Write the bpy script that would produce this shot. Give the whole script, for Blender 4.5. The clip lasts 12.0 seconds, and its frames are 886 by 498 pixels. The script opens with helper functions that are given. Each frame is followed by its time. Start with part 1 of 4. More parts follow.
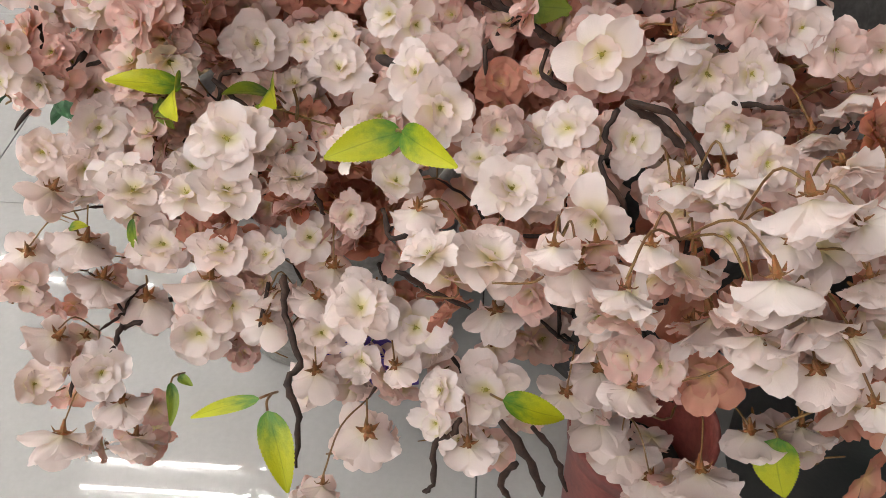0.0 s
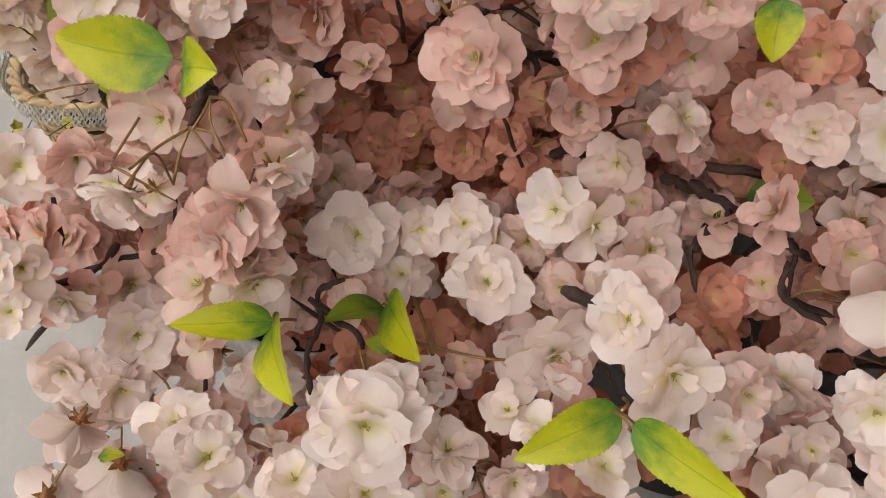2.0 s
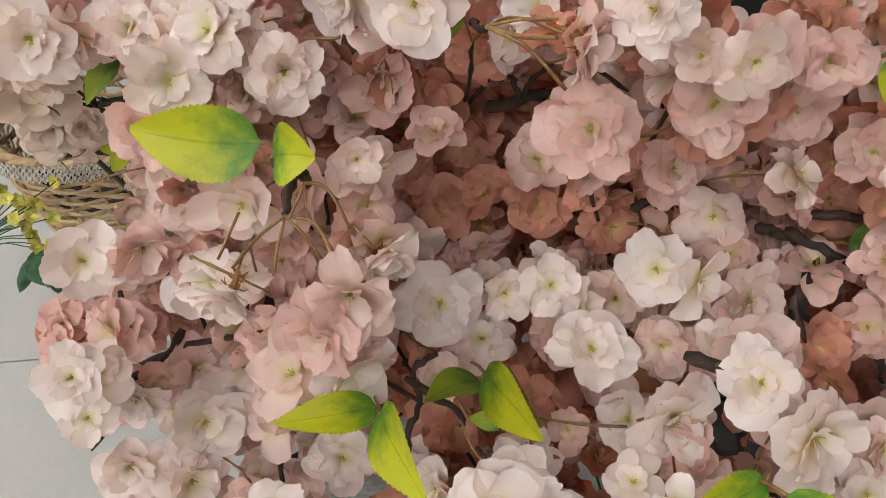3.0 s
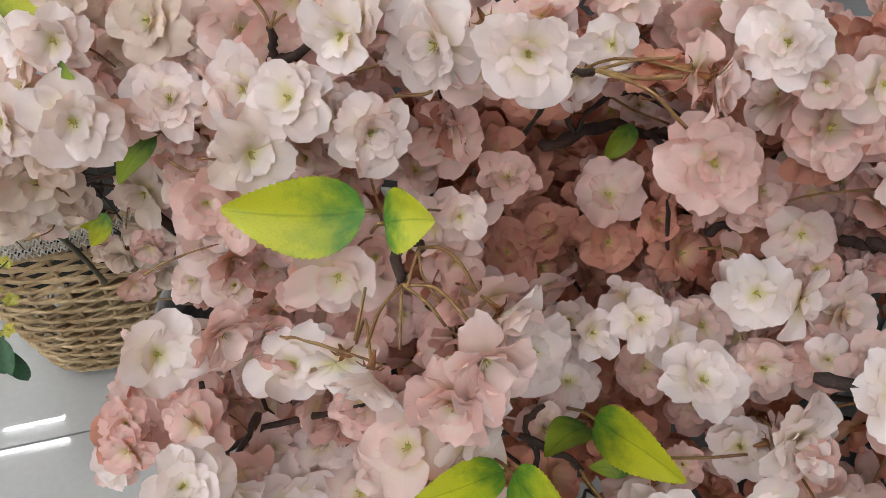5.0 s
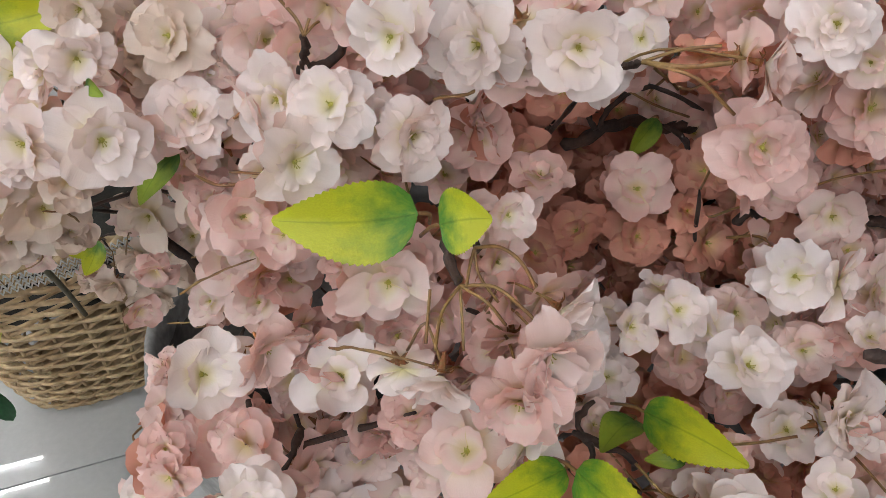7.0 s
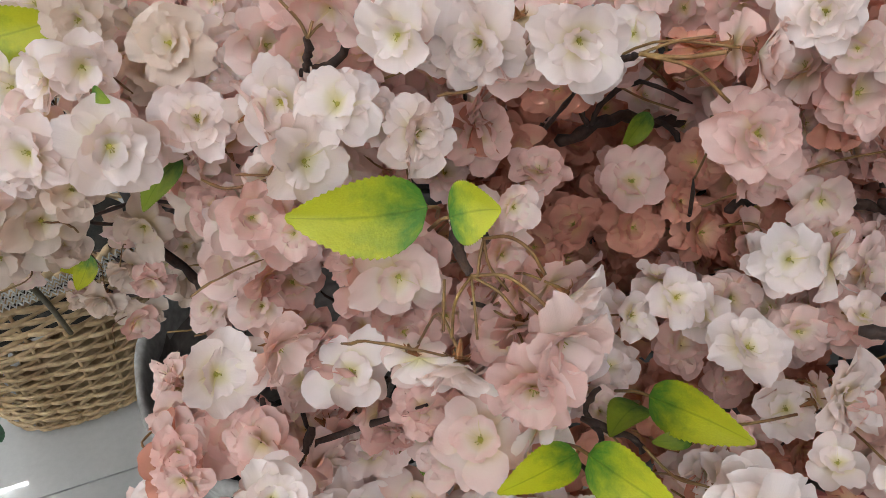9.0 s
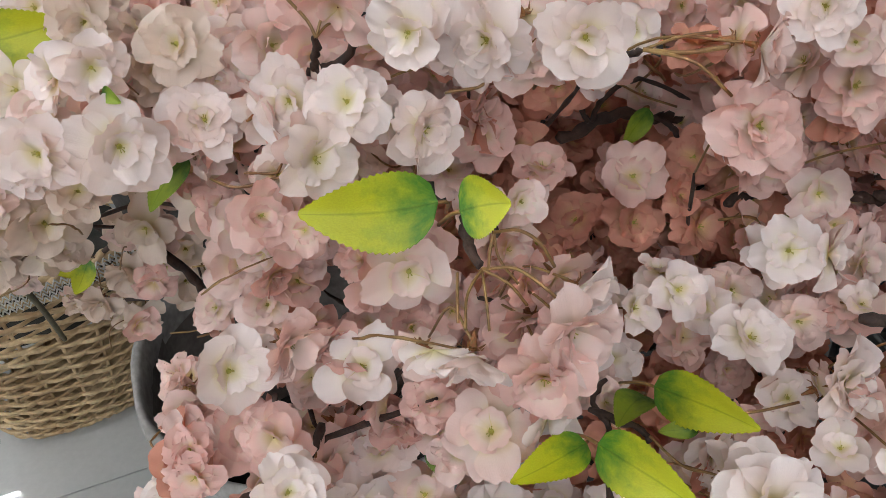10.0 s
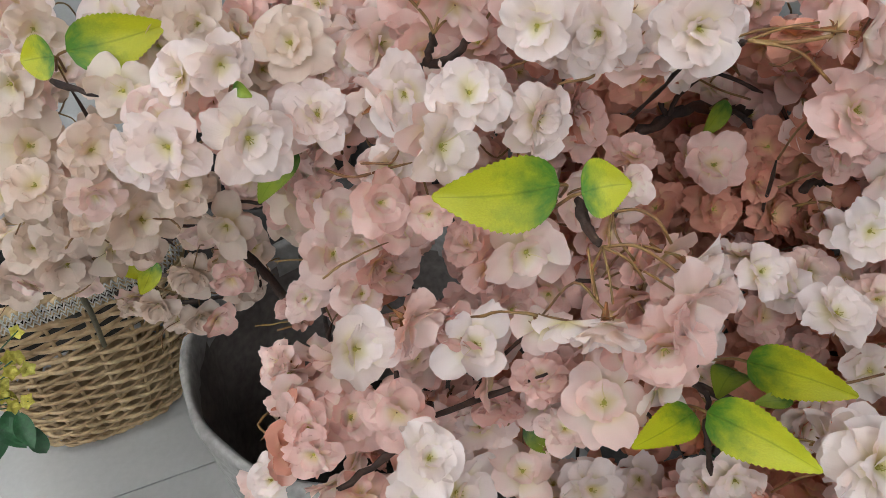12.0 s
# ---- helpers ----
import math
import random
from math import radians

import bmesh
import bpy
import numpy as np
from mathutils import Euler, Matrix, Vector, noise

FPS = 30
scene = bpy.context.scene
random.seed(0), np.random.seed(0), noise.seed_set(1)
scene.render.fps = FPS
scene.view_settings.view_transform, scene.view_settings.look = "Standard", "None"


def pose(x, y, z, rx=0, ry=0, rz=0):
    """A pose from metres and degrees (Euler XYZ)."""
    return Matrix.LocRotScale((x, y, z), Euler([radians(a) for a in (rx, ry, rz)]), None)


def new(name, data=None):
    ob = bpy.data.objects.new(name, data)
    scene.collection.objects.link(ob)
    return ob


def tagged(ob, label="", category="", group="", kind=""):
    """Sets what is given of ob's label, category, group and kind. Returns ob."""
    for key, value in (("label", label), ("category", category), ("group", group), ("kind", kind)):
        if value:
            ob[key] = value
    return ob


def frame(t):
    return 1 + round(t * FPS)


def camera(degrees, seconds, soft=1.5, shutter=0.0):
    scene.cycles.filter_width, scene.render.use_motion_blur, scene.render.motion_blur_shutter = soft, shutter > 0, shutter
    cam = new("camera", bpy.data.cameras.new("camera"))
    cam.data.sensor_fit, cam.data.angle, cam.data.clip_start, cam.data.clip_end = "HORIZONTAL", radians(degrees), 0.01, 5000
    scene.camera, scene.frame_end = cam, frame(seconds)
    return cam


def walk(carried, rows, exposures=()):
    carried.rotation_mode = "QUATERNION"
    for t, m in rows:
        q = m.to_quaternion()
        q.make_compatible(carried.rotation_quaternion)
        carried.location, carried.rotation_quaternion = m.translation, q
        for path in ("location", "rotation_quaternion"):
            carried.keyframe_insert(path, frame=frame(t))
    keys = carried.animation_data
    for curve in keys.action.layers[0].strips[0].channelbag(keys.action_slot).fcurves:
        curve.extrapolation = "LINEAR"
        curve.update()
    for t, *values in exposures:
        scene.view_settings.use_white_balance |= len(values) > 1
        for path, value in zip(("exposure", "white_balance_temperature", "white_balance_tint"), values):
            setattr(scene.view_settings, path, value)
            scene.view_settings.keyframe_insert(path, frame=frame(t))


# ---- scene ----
cam = camera(57.5, 12.0, soft=0.55)
METRES, EYE, TILT, LEAN, TURN = 0.64, 1.30, -47.0, 0.0, 0.0
ROWS = [
    (0.0, 0.0, 0.0, 0.0, 0.0, 0.0, -0.0),
    (0.5, -0.0832, 0.1026, 0.1005, -0.51, -0.14, 0.82),
    (1.0, -0.1267, 0.1788, 0.1768, -0.97, -0.38, 1.46),
    (1.5, -0.1696, 0.2428, 0.2331, -1.87, -0.36, 2.03),
    (2.0, -0.2044, 0.2695, 0.2601, -2.8, -0.15, 2.83),
    (2.5, -0.2572, 0.2964, 0.2898, -4.33, -0.0, 4.82),
    (3.0, -0.3254, 0.3025, 0.3239, -6.05, 0.44, 7.1),
    (5.0, -0.4759, 0.3509, 0.3783, -12.34, 1.07, 13.56),
    (5.5, -0.5198, 0.3615, 0.3793, -13.33, 1.11, 14.55),
    (6.0, -0.5357, 0.3663, 0.3869, -14.12, 1.24, 15.37),
    (6.5, -0.5425, 0.371, 0.3912, -14.86, 1.37, 16.24),
    (7.0, -0.5473, 0.3738, 0.3861, -15.37, 1.44, 16.86),
    (9.0, -0.5805, 0.3683, 0.3793, -17.15, 1.75, 18.8),
    (9.5, -0.5923, 0.3668, 0.3782, -17.68, 1.74, 19.24),
    (10.0, -0.6034, 0.3653, 0.3778, -18.16, 1.72, 19.56),
    (10.5, -0.6113, 0.3631, 0.3785, -18.61, 1.74, 19.88),
    (11.0, -0.6354, 0.362, 0.3821, -18.81, 1.85, 20.16),
    (11.5, -0.6933, 0.3634, 0.385, -18.94, 2.12, 20.4),
    (12.0, -0.7236, 0.3632, 0.3886, -18.84, 2.42, 20.36),
]
walk(cam, [(t, pose(0, 0, EYE, TILT, LEAN, TURN) @ pose(METRES * x, METRES * y, METRES * z, 90 + pitch, roll, yaw)) for t, x, y, z, yaw, pitch, roll in ROWS],
     [(0.0, 0.28, 6650, 11), (1.5, 0.13, 7050, 13), (3.0, 0.13, 6650, 9), (5.0, 0.08, 6150, 8), (12.0, 0.04, 6100, 7)])

# ---- light: shop ceiling with twin tubes, some added as fill, dim surroundings ----
world = bpy.data.worlds.new("world")
scene.world = world
world.use_nodes = True
world.node_tree.nodes["Background"].inputs[0].default_value = (0.9, 0.95, 1.0, 1)
world.node_tree.nodes["Background"].inputs[1].default_value = 0.1
TUBE_GLOW = 77.0
TILE_TURN = -3.7
CEILING = 3.0


# ---- materials ----
def material(name, rough=0.6, metal=0.0):
    m = bpy.data.materials.new(name)
    m.use_nodes = True
    b = m.node_tree.nodes["Principled BSDF"]
    b.inputs["Roughness"].default_value = rough
    b.inputs["Metallic"].default_value = metal
    return m, m.node_tree.nodes, m.node_tree.links, b


def node(ns, kind, **values):
    n = ns.new(kind)
    for k, v in values.items():
        n.inputs[k.replace("_", " ")].default_value = v
    return n


def ramp(ns, ls, source, *stops):
    r = ns.new("ShaderNodeValToRGB")
    while len(r.color_ramp.elements) < len(stops):
        r.color_ramp.elements.new(0.5)
    for e, (at, c) in zip(r.color_ramp.elements, stops):
        e.position, e.color = at, (*c, 1)
    ls.new(source, r.inputs[0])
    return r.outputs[0]


def mix(ns, ls, how, fac, a, b):
    m = ns.new("ShaderNodeMix")
    m.data_type, m.blend_type = "RGBA", how
    for slot, v in ((0, fac), (6, a), (7, b)):
        if isinstance(v, (int, float)):
            m.inputs[slot].default_value = v
        elif isinstance(v, tuple):
            m.inputs[slot].default_value = (*v, 1)
        else:
            ls.new(v, m.inputs[slot])
    return m.outputs[2]


def coords(ns, ls, where="Object", scale=(1, 1, 1)):
    c, mp = ns.new("ShaderNodeTexCoord"), ns.new("ShaderNodeMapping")
    mp.inputs["Scale"].default_value = scale
    ls.new(c.outputs[where], mp.inputs[0])
    return mp.outputs[0]


def noisy(ns, ls, vec, scale, detail=4.0, rough=0.6):
    n = node(ns, "ShaderNodeTexNoise", Scale=scale, Detail=detail, Roughness=rough)
    ls.new(vec, n.inputs[0])
    return n.outputs[0]


def bump(ns, ls, b, height, strength, distance=0.001):
    n = node(ns, "ShaderNodeBump", Strength=strength, Distance=distance)
    ls.new(height, n.inputs["Height"])
    ls.new(n.outputs[0], b.inputs["Normal"])
    return n.outputs[0]


def two_tone(name, a, b_, scale, rough, where="Object", relief=0.3, fine=8.0, metal=0.0, stretch=(1, 1, 1), distance=0.001, grain=(0.72, 1.08)):
    """Two colours in soft patches with a finer grain over them."""
    m, ns, ls, b = material(name, rough, metal)
    vec = coords(ns, ls, where, stretch)
    big, small = noisy(ns, ls, vec, scale), noisy(ns, ls, vec, scale * fine)
    base = ramp(ns, ls, big, (0.35, a), (0.68, b_))
    shade = ramp(ns, ls, small, (0.3, (grain[0],) * 3), (0.7, (grain[1],) * 3))
    ls.new(mix(ns, ls, "MULTIPLY", 1.0, base, shade), b.inputs["Base Color"])
    bump(ns, ls, b, small, relief, distance)
    return m


def petal_cloth(name, heart, body, rim, glow):
    """Thin printed cloth: yellow-green at the heart, dyed towards the rim, lets light through."""
    m, ns, ls, b = material(name, 0.62)
    uv = coords(ns, ls, "UV")
    split = ns.new("ShaderNodeSeparateXYZ")
    ls.new(uv, split.inputs[0])
    info = ns.new("ShaderNodeObjectInfo")
    island = ns.new("ShaderNodeNewGeometry")
    obj = coords(ns, ls, "Object")
    patch = noisy(ns, ls, obj, 3.0, 2.0)
    along = ns.new("ShaderNodeMath")
    along.operation = "MULTIPLY_ADD"
    ls.new(patch, along.inputs[0])
    along.inputs[1].default_value = 0.35
    ls.new(split.outputs[0], along.inputs[2])
    tint = ramp(ns, ls, along.outputs[0], (0.2, heart), (0.45, tuple(0.55 * h + 0.45 * w for h, w in zip(heart, body))), (0.68, body), (1.08 / 1.15, rim))
    pale = ramp(ns, ls, info.outputs["Random"], (0.0, (0.95, 0.93, 0.92)), (0.5, (1, 1, 1)), (1.0, (1.0, 0.965, 0.95)))
    each = ramp(ns, ls, island.outputs["Random Per Island"], (0.0, (0.93, 0.91, 0.90)), (0.6, (1, 1, 1)))
    colour = mix(ns, ls, "MULTIPLY", 1.0, mix(ns, ls, "MULTIPLY", 1.0, tint, pale), each)
    ls.new(colour, b.inputs["Base Color"])
    veins = coords(ns, ls, "UV", (1.5, 34, 1))
    h1 = noisy(ns, ls, veins, 1.0, 3.0)
    crease = noisy(ns, ls, coords(ns, ls, "UV", (3, 5, 1)), 2.2, 5.0, 0.7)
    both = ns.new("ShaderNodeMath")
    both.operation = "ADD"
    ls.new(h1, both.inputs[0])
    ls.new(crease, both.inputs[1])
    bump(ns, ls, b, both.outputs[0], 0.16, 0.03)
    through_light = ns.new("ShaderNodeBsdfTranslucent")
    warm = mix(ns, ls, "MULTIPLY", 1.0, colour, glow)
    ls.new(warm, through_light.inputs[0])
    blend = ns.new("ShaderNodeMixShader")
    blend.inputs[0].default_value = 0.35
    ls.new(b.outputs[0], blend.inputs[1])
    ls.new(through_light.outputs[0], blend.inputs[2])
    ls.new(blend.outputs[0], ns["Material Output"].inputs[0])
    return m


# The fourth cloth has the warm shade deep inside painted into its colour.
PETALS = [petal_cloth("petal_white", (0.748, 0.714, 0.361), (0.900, 0.876, 0.845), (0.900, 0.855, 0.865), (1.0, 0.73, 0.54)),
          petal_cloth("petal_blush", (0.757, 0.705, 0.378), (0.835, 0.778, 0.718), (0.835, 0.712, 0.690), (1.0, 0.61, 0.42)),
          petal_cloth("petal_pink", (0.748, 0.645, 0.327), (0.800, 0.688, 0.615), (0.800, 0.602, 0.563), (1.0, 0.50, 0.32)),
          petal_cloth("petal_peach_shade", (0.722, 0.516, 0.258), (0.640, 0.385, 0.270), (0.620, 0.320, 0.240), (1.0, 0.45, 0.25)),
          petal_cloth("petal_cream", (0.722, 0.654, 0.344), (0.774, 0.714, 0.623), (0.774, 0.688, 0.619), (1.0, 0.74, 0.54))]


def leaf_cloth(name, deep, bright):
    """Printed leaf: green at the stalk, running to yellow at the tip in blotches, with pressed veins."""
    m, ns, ls, b = material(name, 0.45)
    uv = coords(ns, ls, "UV")
    split = ns.new("ShaderNodeSeparateXYZ")
    ls.new(uv, split.inputs[0])
    patch = noisy(ns, ls, coords(ns, ls, "UV", (2.2, 1.6, 1)), 2.0, 3.0)
    along = ns.new("ShaderNodeMath")
    along.operation = "MULTIPLY_ADD"
    ls.new(patch, along.inputs[0])
    along.inputs[1].default_value = 0.9
    ls.new(split.outputs[0], along.inputs[2])
    colour = ramp(ns, ls, along.outputs[0], (0.50, deep), (0.74, tuple(0.5 * (p + q) for p, q in zip(deep, bright))), (0.98, bright))
    grain = ramp(ns, ls, noisy(ns, ls, coords(ns, ls, "UV", (20, 14, 1)), 3.0), (0.3, (0.86, 0.86, 0.86)), (0.7, (1.05, 1.05, 1.05)))
    colour = mix(ns, ls, "MULTIPLY", 1.0, colour, grain)
    off = ns.new("ShaderNodeMath")
    off.operation = "SUBTRACT"
    ls.new(split.outputs[1], off.inputs[0])
    off.inputs[1].default_value = 0.5
    wide = ns.new("ShaderNodeMath")
    wide.operation = "ABSOLUTE"
    ls.new(off.outputs[0], wide.inputs[0])
    rib = ramp(ns, ls, wide.outputs[0], (0.0, (0.5, 0.6, 0.4)), (0.035, (1, 1, 1)))
    colour = mix(ns, ls, "MULTIPLY", 0.7, colour, rib)
    ls.new(colour, b.inputs["Base Color"])
    bump(ns, ls, b, noisy(ns, ls, coords(ns, ls, "UV", (9, 5, 1)), 1.6, 3.0), 0.10, 0.02)
    through_light = ns.new("ShaderNodeBsdfTranslucent")
    ls.new(colour, through_light.inputs[0])
    blend = ns.new("ShaderNodeMixShader")
    blend.inputs[0].default_value = 0.25
    ls.new(b.outputs[0], blend.inputs[1])
    ls.new(through_light.outputs[0], blend.inputs[2])
    ls.new(blend.outputs[0], ns["Material Output"].inputs[0])
    return m


LEAF_BRIGHT = leaf_cloth("leaf_bright", (0.08, 0.22, 0.02), (0.47, 0.50, 0.012))
LEAF_DARK = leaf_cloth("leaf_dark", (0.045, 0.13, 0.015), (0.22, 0.30, 0.02))
BARK = two_tone("bark_dark_brown", (0.020, 0.010, 0.008), (0.060, 0.028, 0.018), 60.0, 0.75, relief=0.8)
STALK = two_tone("stalk_brown_green", (0.20, 0.085, 0.028), (0.27, 0.17, 0.05), 30.0, 0.5)
SEPAL = two_tone("calyx_rust", (0.30, 0.085, 0.022), (0.22, 0.13, 0.035), 25.0, 0.55)
POLLEN = two_tone("stamen_yellow_green", (0.40, 0.38, 0.05), (0.50, 0.40, 0.08), 30.0, 0.6)


# ---- building tools ----
def part(name, bm, mat, parent=None, label="", smooth=True):
    me = bpy.data.meshes.new(name)
    bm.to_mesh(me)
    bm.free()
    me.materials.append(mat)
    if smooth:
        me.polygons.foreach_set("use_smooth", [True] * len(me.polygons))
    ob = new(name, me)
    ob.parent = parent
    return tagged(ob, label)


def thing(name, label, category, group="", at=(0, 0, 0)):
    ob = new(name)
    ob.empty_display_size = 0.05
    ob.location = at
    return tagged(ob, label, category, group)


def box(bm, x, y, z, w, d, h, m=Matrix()):
    r = bmesh.ops.create_cube(bm, size=1, matrix=m @ Matrix.Translation((x, y, z)) @ Matrix.Diagonal((w, d, h, 1)))
    return r["verts"]


def tube(bm, pts, radii, sides=6, caps=True):
    """A round skin along a line of points, with a radius at each."""
    pts = [Vector(p) for p in pts]
    rings, side = [], None
    for i, p in enumerate(pts):
        way = (pts[min(i + 1, len(pts) - 1)] - pts[max(i - 1, 0)])
        way = way.normalized() if way.length > 1e-9 else Vector((0, 0, 1))
        if side is None:
            side = way.orthogonal().normalized()
        side = (side - way * side.dot(way))
        side = side.normalized() if side.length > 1e-6 else way.orthogonal().normalized()
        up = way.cross(side)
        r = radii[i] if isinstance(radii, (list, tuple)) else radii
        rings.append([bm.verts.new(p + r * (math.cos(a) * side + math.sin(a) * up)) for a in (2 * math.pi * k / sides for k in range(sides))])
    for a, b in zip(rings, rings[1:]):
        for k in range(sides):
            bm.faces.new((a[k], a[(k + 1) % sides], b[(k + 1) % sides], b[k]))
    if caps:
        bm.faces.new(rings[0][::-1])
        bm.faces.new(rings[-1])


def bend(points, steps=4, wobble=0.0, rnd=None):
    """A smooth line through the points (Catmull-Rom), shaken a little."""
    p = [Vector(q) for q in points]
    p = [2 * p[0] - p[1]] + p + [2 * p[-1] - p[-2]]
    line = []
    for i in range(1, len(p) - 2):
        for k in range(steps):
            t = k / steps
            line.append(0.5 * (2 * p[i] + (p[i + 1] - p[i - 1]) * t + (2 * p[i - 1] - 5 * p[i] + 4 * p[i + 1] - p[i + 2]) * t * t
                               + (3 * p[i] - p[i - 1] - 3 * p[i + 1] + p[i + 2]) * t ** 3))
    line.append(p[-2])
    if wobble and rnd:
        line = [q + Vector((rnd.uniform(-1, 1), rnd.uniform(-1, 1), rnd.uniform(-1, 1))) * wobble for q in line]
    return line


def knobbly(bm, points, radius, rnd, sides=6, taper=0.75):
    """A twig with knuckles."""
    line = bend(points, 5, radius * 0.45, rnd)
    n = len(line)
    radii = [radius * (1 + (taper - 1) * i / n) * rnd.uniform(0.76, 1.3) for i in range(n)]
    radii[-1] *= 0.35
    radii[0] *= 0.7
    tube(bm, line, radii, sides)


def lathe(bm, profile, sides=40, m=Matrix(), close=False):
    rings = [[bm.verts.new(m @ Vector((r * math.cos(a), r * math.sin(a), z))) for a in (2 * math.pi * k / sides for k in range(sides))] for r, z in profile]
    for a, b in zip(rings, rings[1:]):
        for k in range(sides):
            bm.faces.new((a[k], a[(k + 1) % sides], b[(k + 1) % sides], b[k]))
    if close:
        bm.faces.new(rings[0][::-1])
    return rings


# ---- setting: floor tiles, walls, ceiling ----
TILE = two_tone("glazed_floor_tile", (0.46, 0.46, 0.455), (0.48, 0.48, 0.475), 1.3, 0.013, relief=0.0, fine=60.0, grain=(0.96, 1.03))
GROUT = two_tone("grey_grout", (0.10, 0.10, 0.10), (0.18, 0.18, 0.17), 40.0, 0.9)
SHELVING = two_tone("grey_wall_paint", (0.17, 0.17, 0.165), (0.22, 0.22, 0.215), 2.0, 0.7, relief=0.1, fine=40.0)
PAINT = two_tone("ceiling_paint", (0.34, 0.34, 0.335), (0.39, 0.39, 0.385), 2.0, 0.7, relief=0.1, fine=40.0)
TUBE_BODY = two_tone("white_steel", (0.75, 0.75, 0.75), (0.8, 0.8, 0.8), 5.0, 0.4)
turn = pose(-0.55, 1.332, 0, 0, 0, TILE_TURN)

bm = bmesh.new()
box(bm, 0, 0, -0.06, 9.6, 11.0, 0.10)
floor = tagged(part("floor", bm, GROUT, smooth=False), "grey grout bed under glossy floor tiles", "floor", kind="structure")
floor.location = (0.4, 0.3, 0)
bm = bmesh.new()
box(bm, 0, 0, -0.006, 1.197, 0.797, 0.012)
bmesh.ops.bevel(bm, geom=bm.edges[:], offset=0.0012, segments=2, profile=0.5, affect="EDGES")
tile_mesh = bpy.data.meshes.new("tile")
bm.to_mesh(tile_mesh)
bm.free()
tile_mesh.materials.append(TILE)
for i in range(-4, 5):
    for j in range(-9, 6):
        tile = new("tile", tile_mesh)
        tile.parent = floor
        tile.matrix_basis = Matrix.Translation((-0.4, -0.3, 0)) @ turn @ pose(1.2 * i + 0.05, 0.8 * j + 0.4, 0)

for name, x, y, w, d in (("wall_north", 0.4, 5.85, 9.6, 0.1), ("wall_south", 0.4, -5.25, 9.6, 0.1), ("wall_east", 5.25, 0.3, 0.1, 11.2), ("wall_west", -4.45, 0.3, 0.1, 11.2)):
    bm = bmesh.new()
    box(bm, 0, 0, CEILING / 2, w, d, CEILING)
    tagged(part(name, bm, SHELVING, smooth=False), "plain grey painted shop wall", "wall", kind="structure").location = (x, y, 0)
bm = bmesh.new()
box(bm, 0, 0, CEILING + 0.05, 9.8, 11.2, 0.1)
tagged(part("ceiling", bm, PAINT, smooth=False), "plain pale grey shop ceiling", "ceiling", kind="structure").location = (0.4, 0.3, 0)

GLOW, ns, ls, b = material("tube_glow", 0.4)
b.inputs["Emission Color"].default_value = (1.0, 0.97, 0.93, 1)
b.inputs["Emission Strength"].default_value = TUBE_GLOW


def twin_tube_light(x, y):
    t = thing("ceiling_light", "white twin-tube fluorescent light under the ceiling", "lamp", "ceiling lights")
    bm = bmesh.new()
    box(bm, 0, 0, -0.02, 1.24, 0.26, 0.04)
    bmesh.ops.bevel(bm, geom=bm.edges[:], offset=0.006, segments=1, affect="EDGES")
    part("housing", bm, TUBE_BODY, t, smooth=False)
    for side in (-0.085, 0.085):
        bm = bmesh.new()
        tube(bm, [(-0.58, side, -0.065), (0.58, side, -0.065)], 0.010, 8)
        part("tube", bm, GLOW, t, "glowing white tube")
        for end in (-0.595, 0.595):
            bm = bmesh.new()
            box(bm, end, side, -0.06, 0.03, 0.035, 0.05)
            part("socket", bm, TUBE_BODY, t, smooth=False)
    t.matrix_basis = pose(x, y, CEILING, 0, 0, TILE_TURN)


# The rows at -3.85 and -2.35 and the lone light are added fill, unseen.
LIGHTS_AND_FILL = [(lx, ly) for lx in (-3.2, -1.45) for ly in (-3.85, -2.35, -0.85, 0.65, 2.17, 3.67)] + [(0.1, -0.85)]
for lx, ly in LIGHTS_AND_FILL:
    twin_tube_light(lx, ly - math.tan(radians(-TILE_TURN)) * (lx + 1.45))


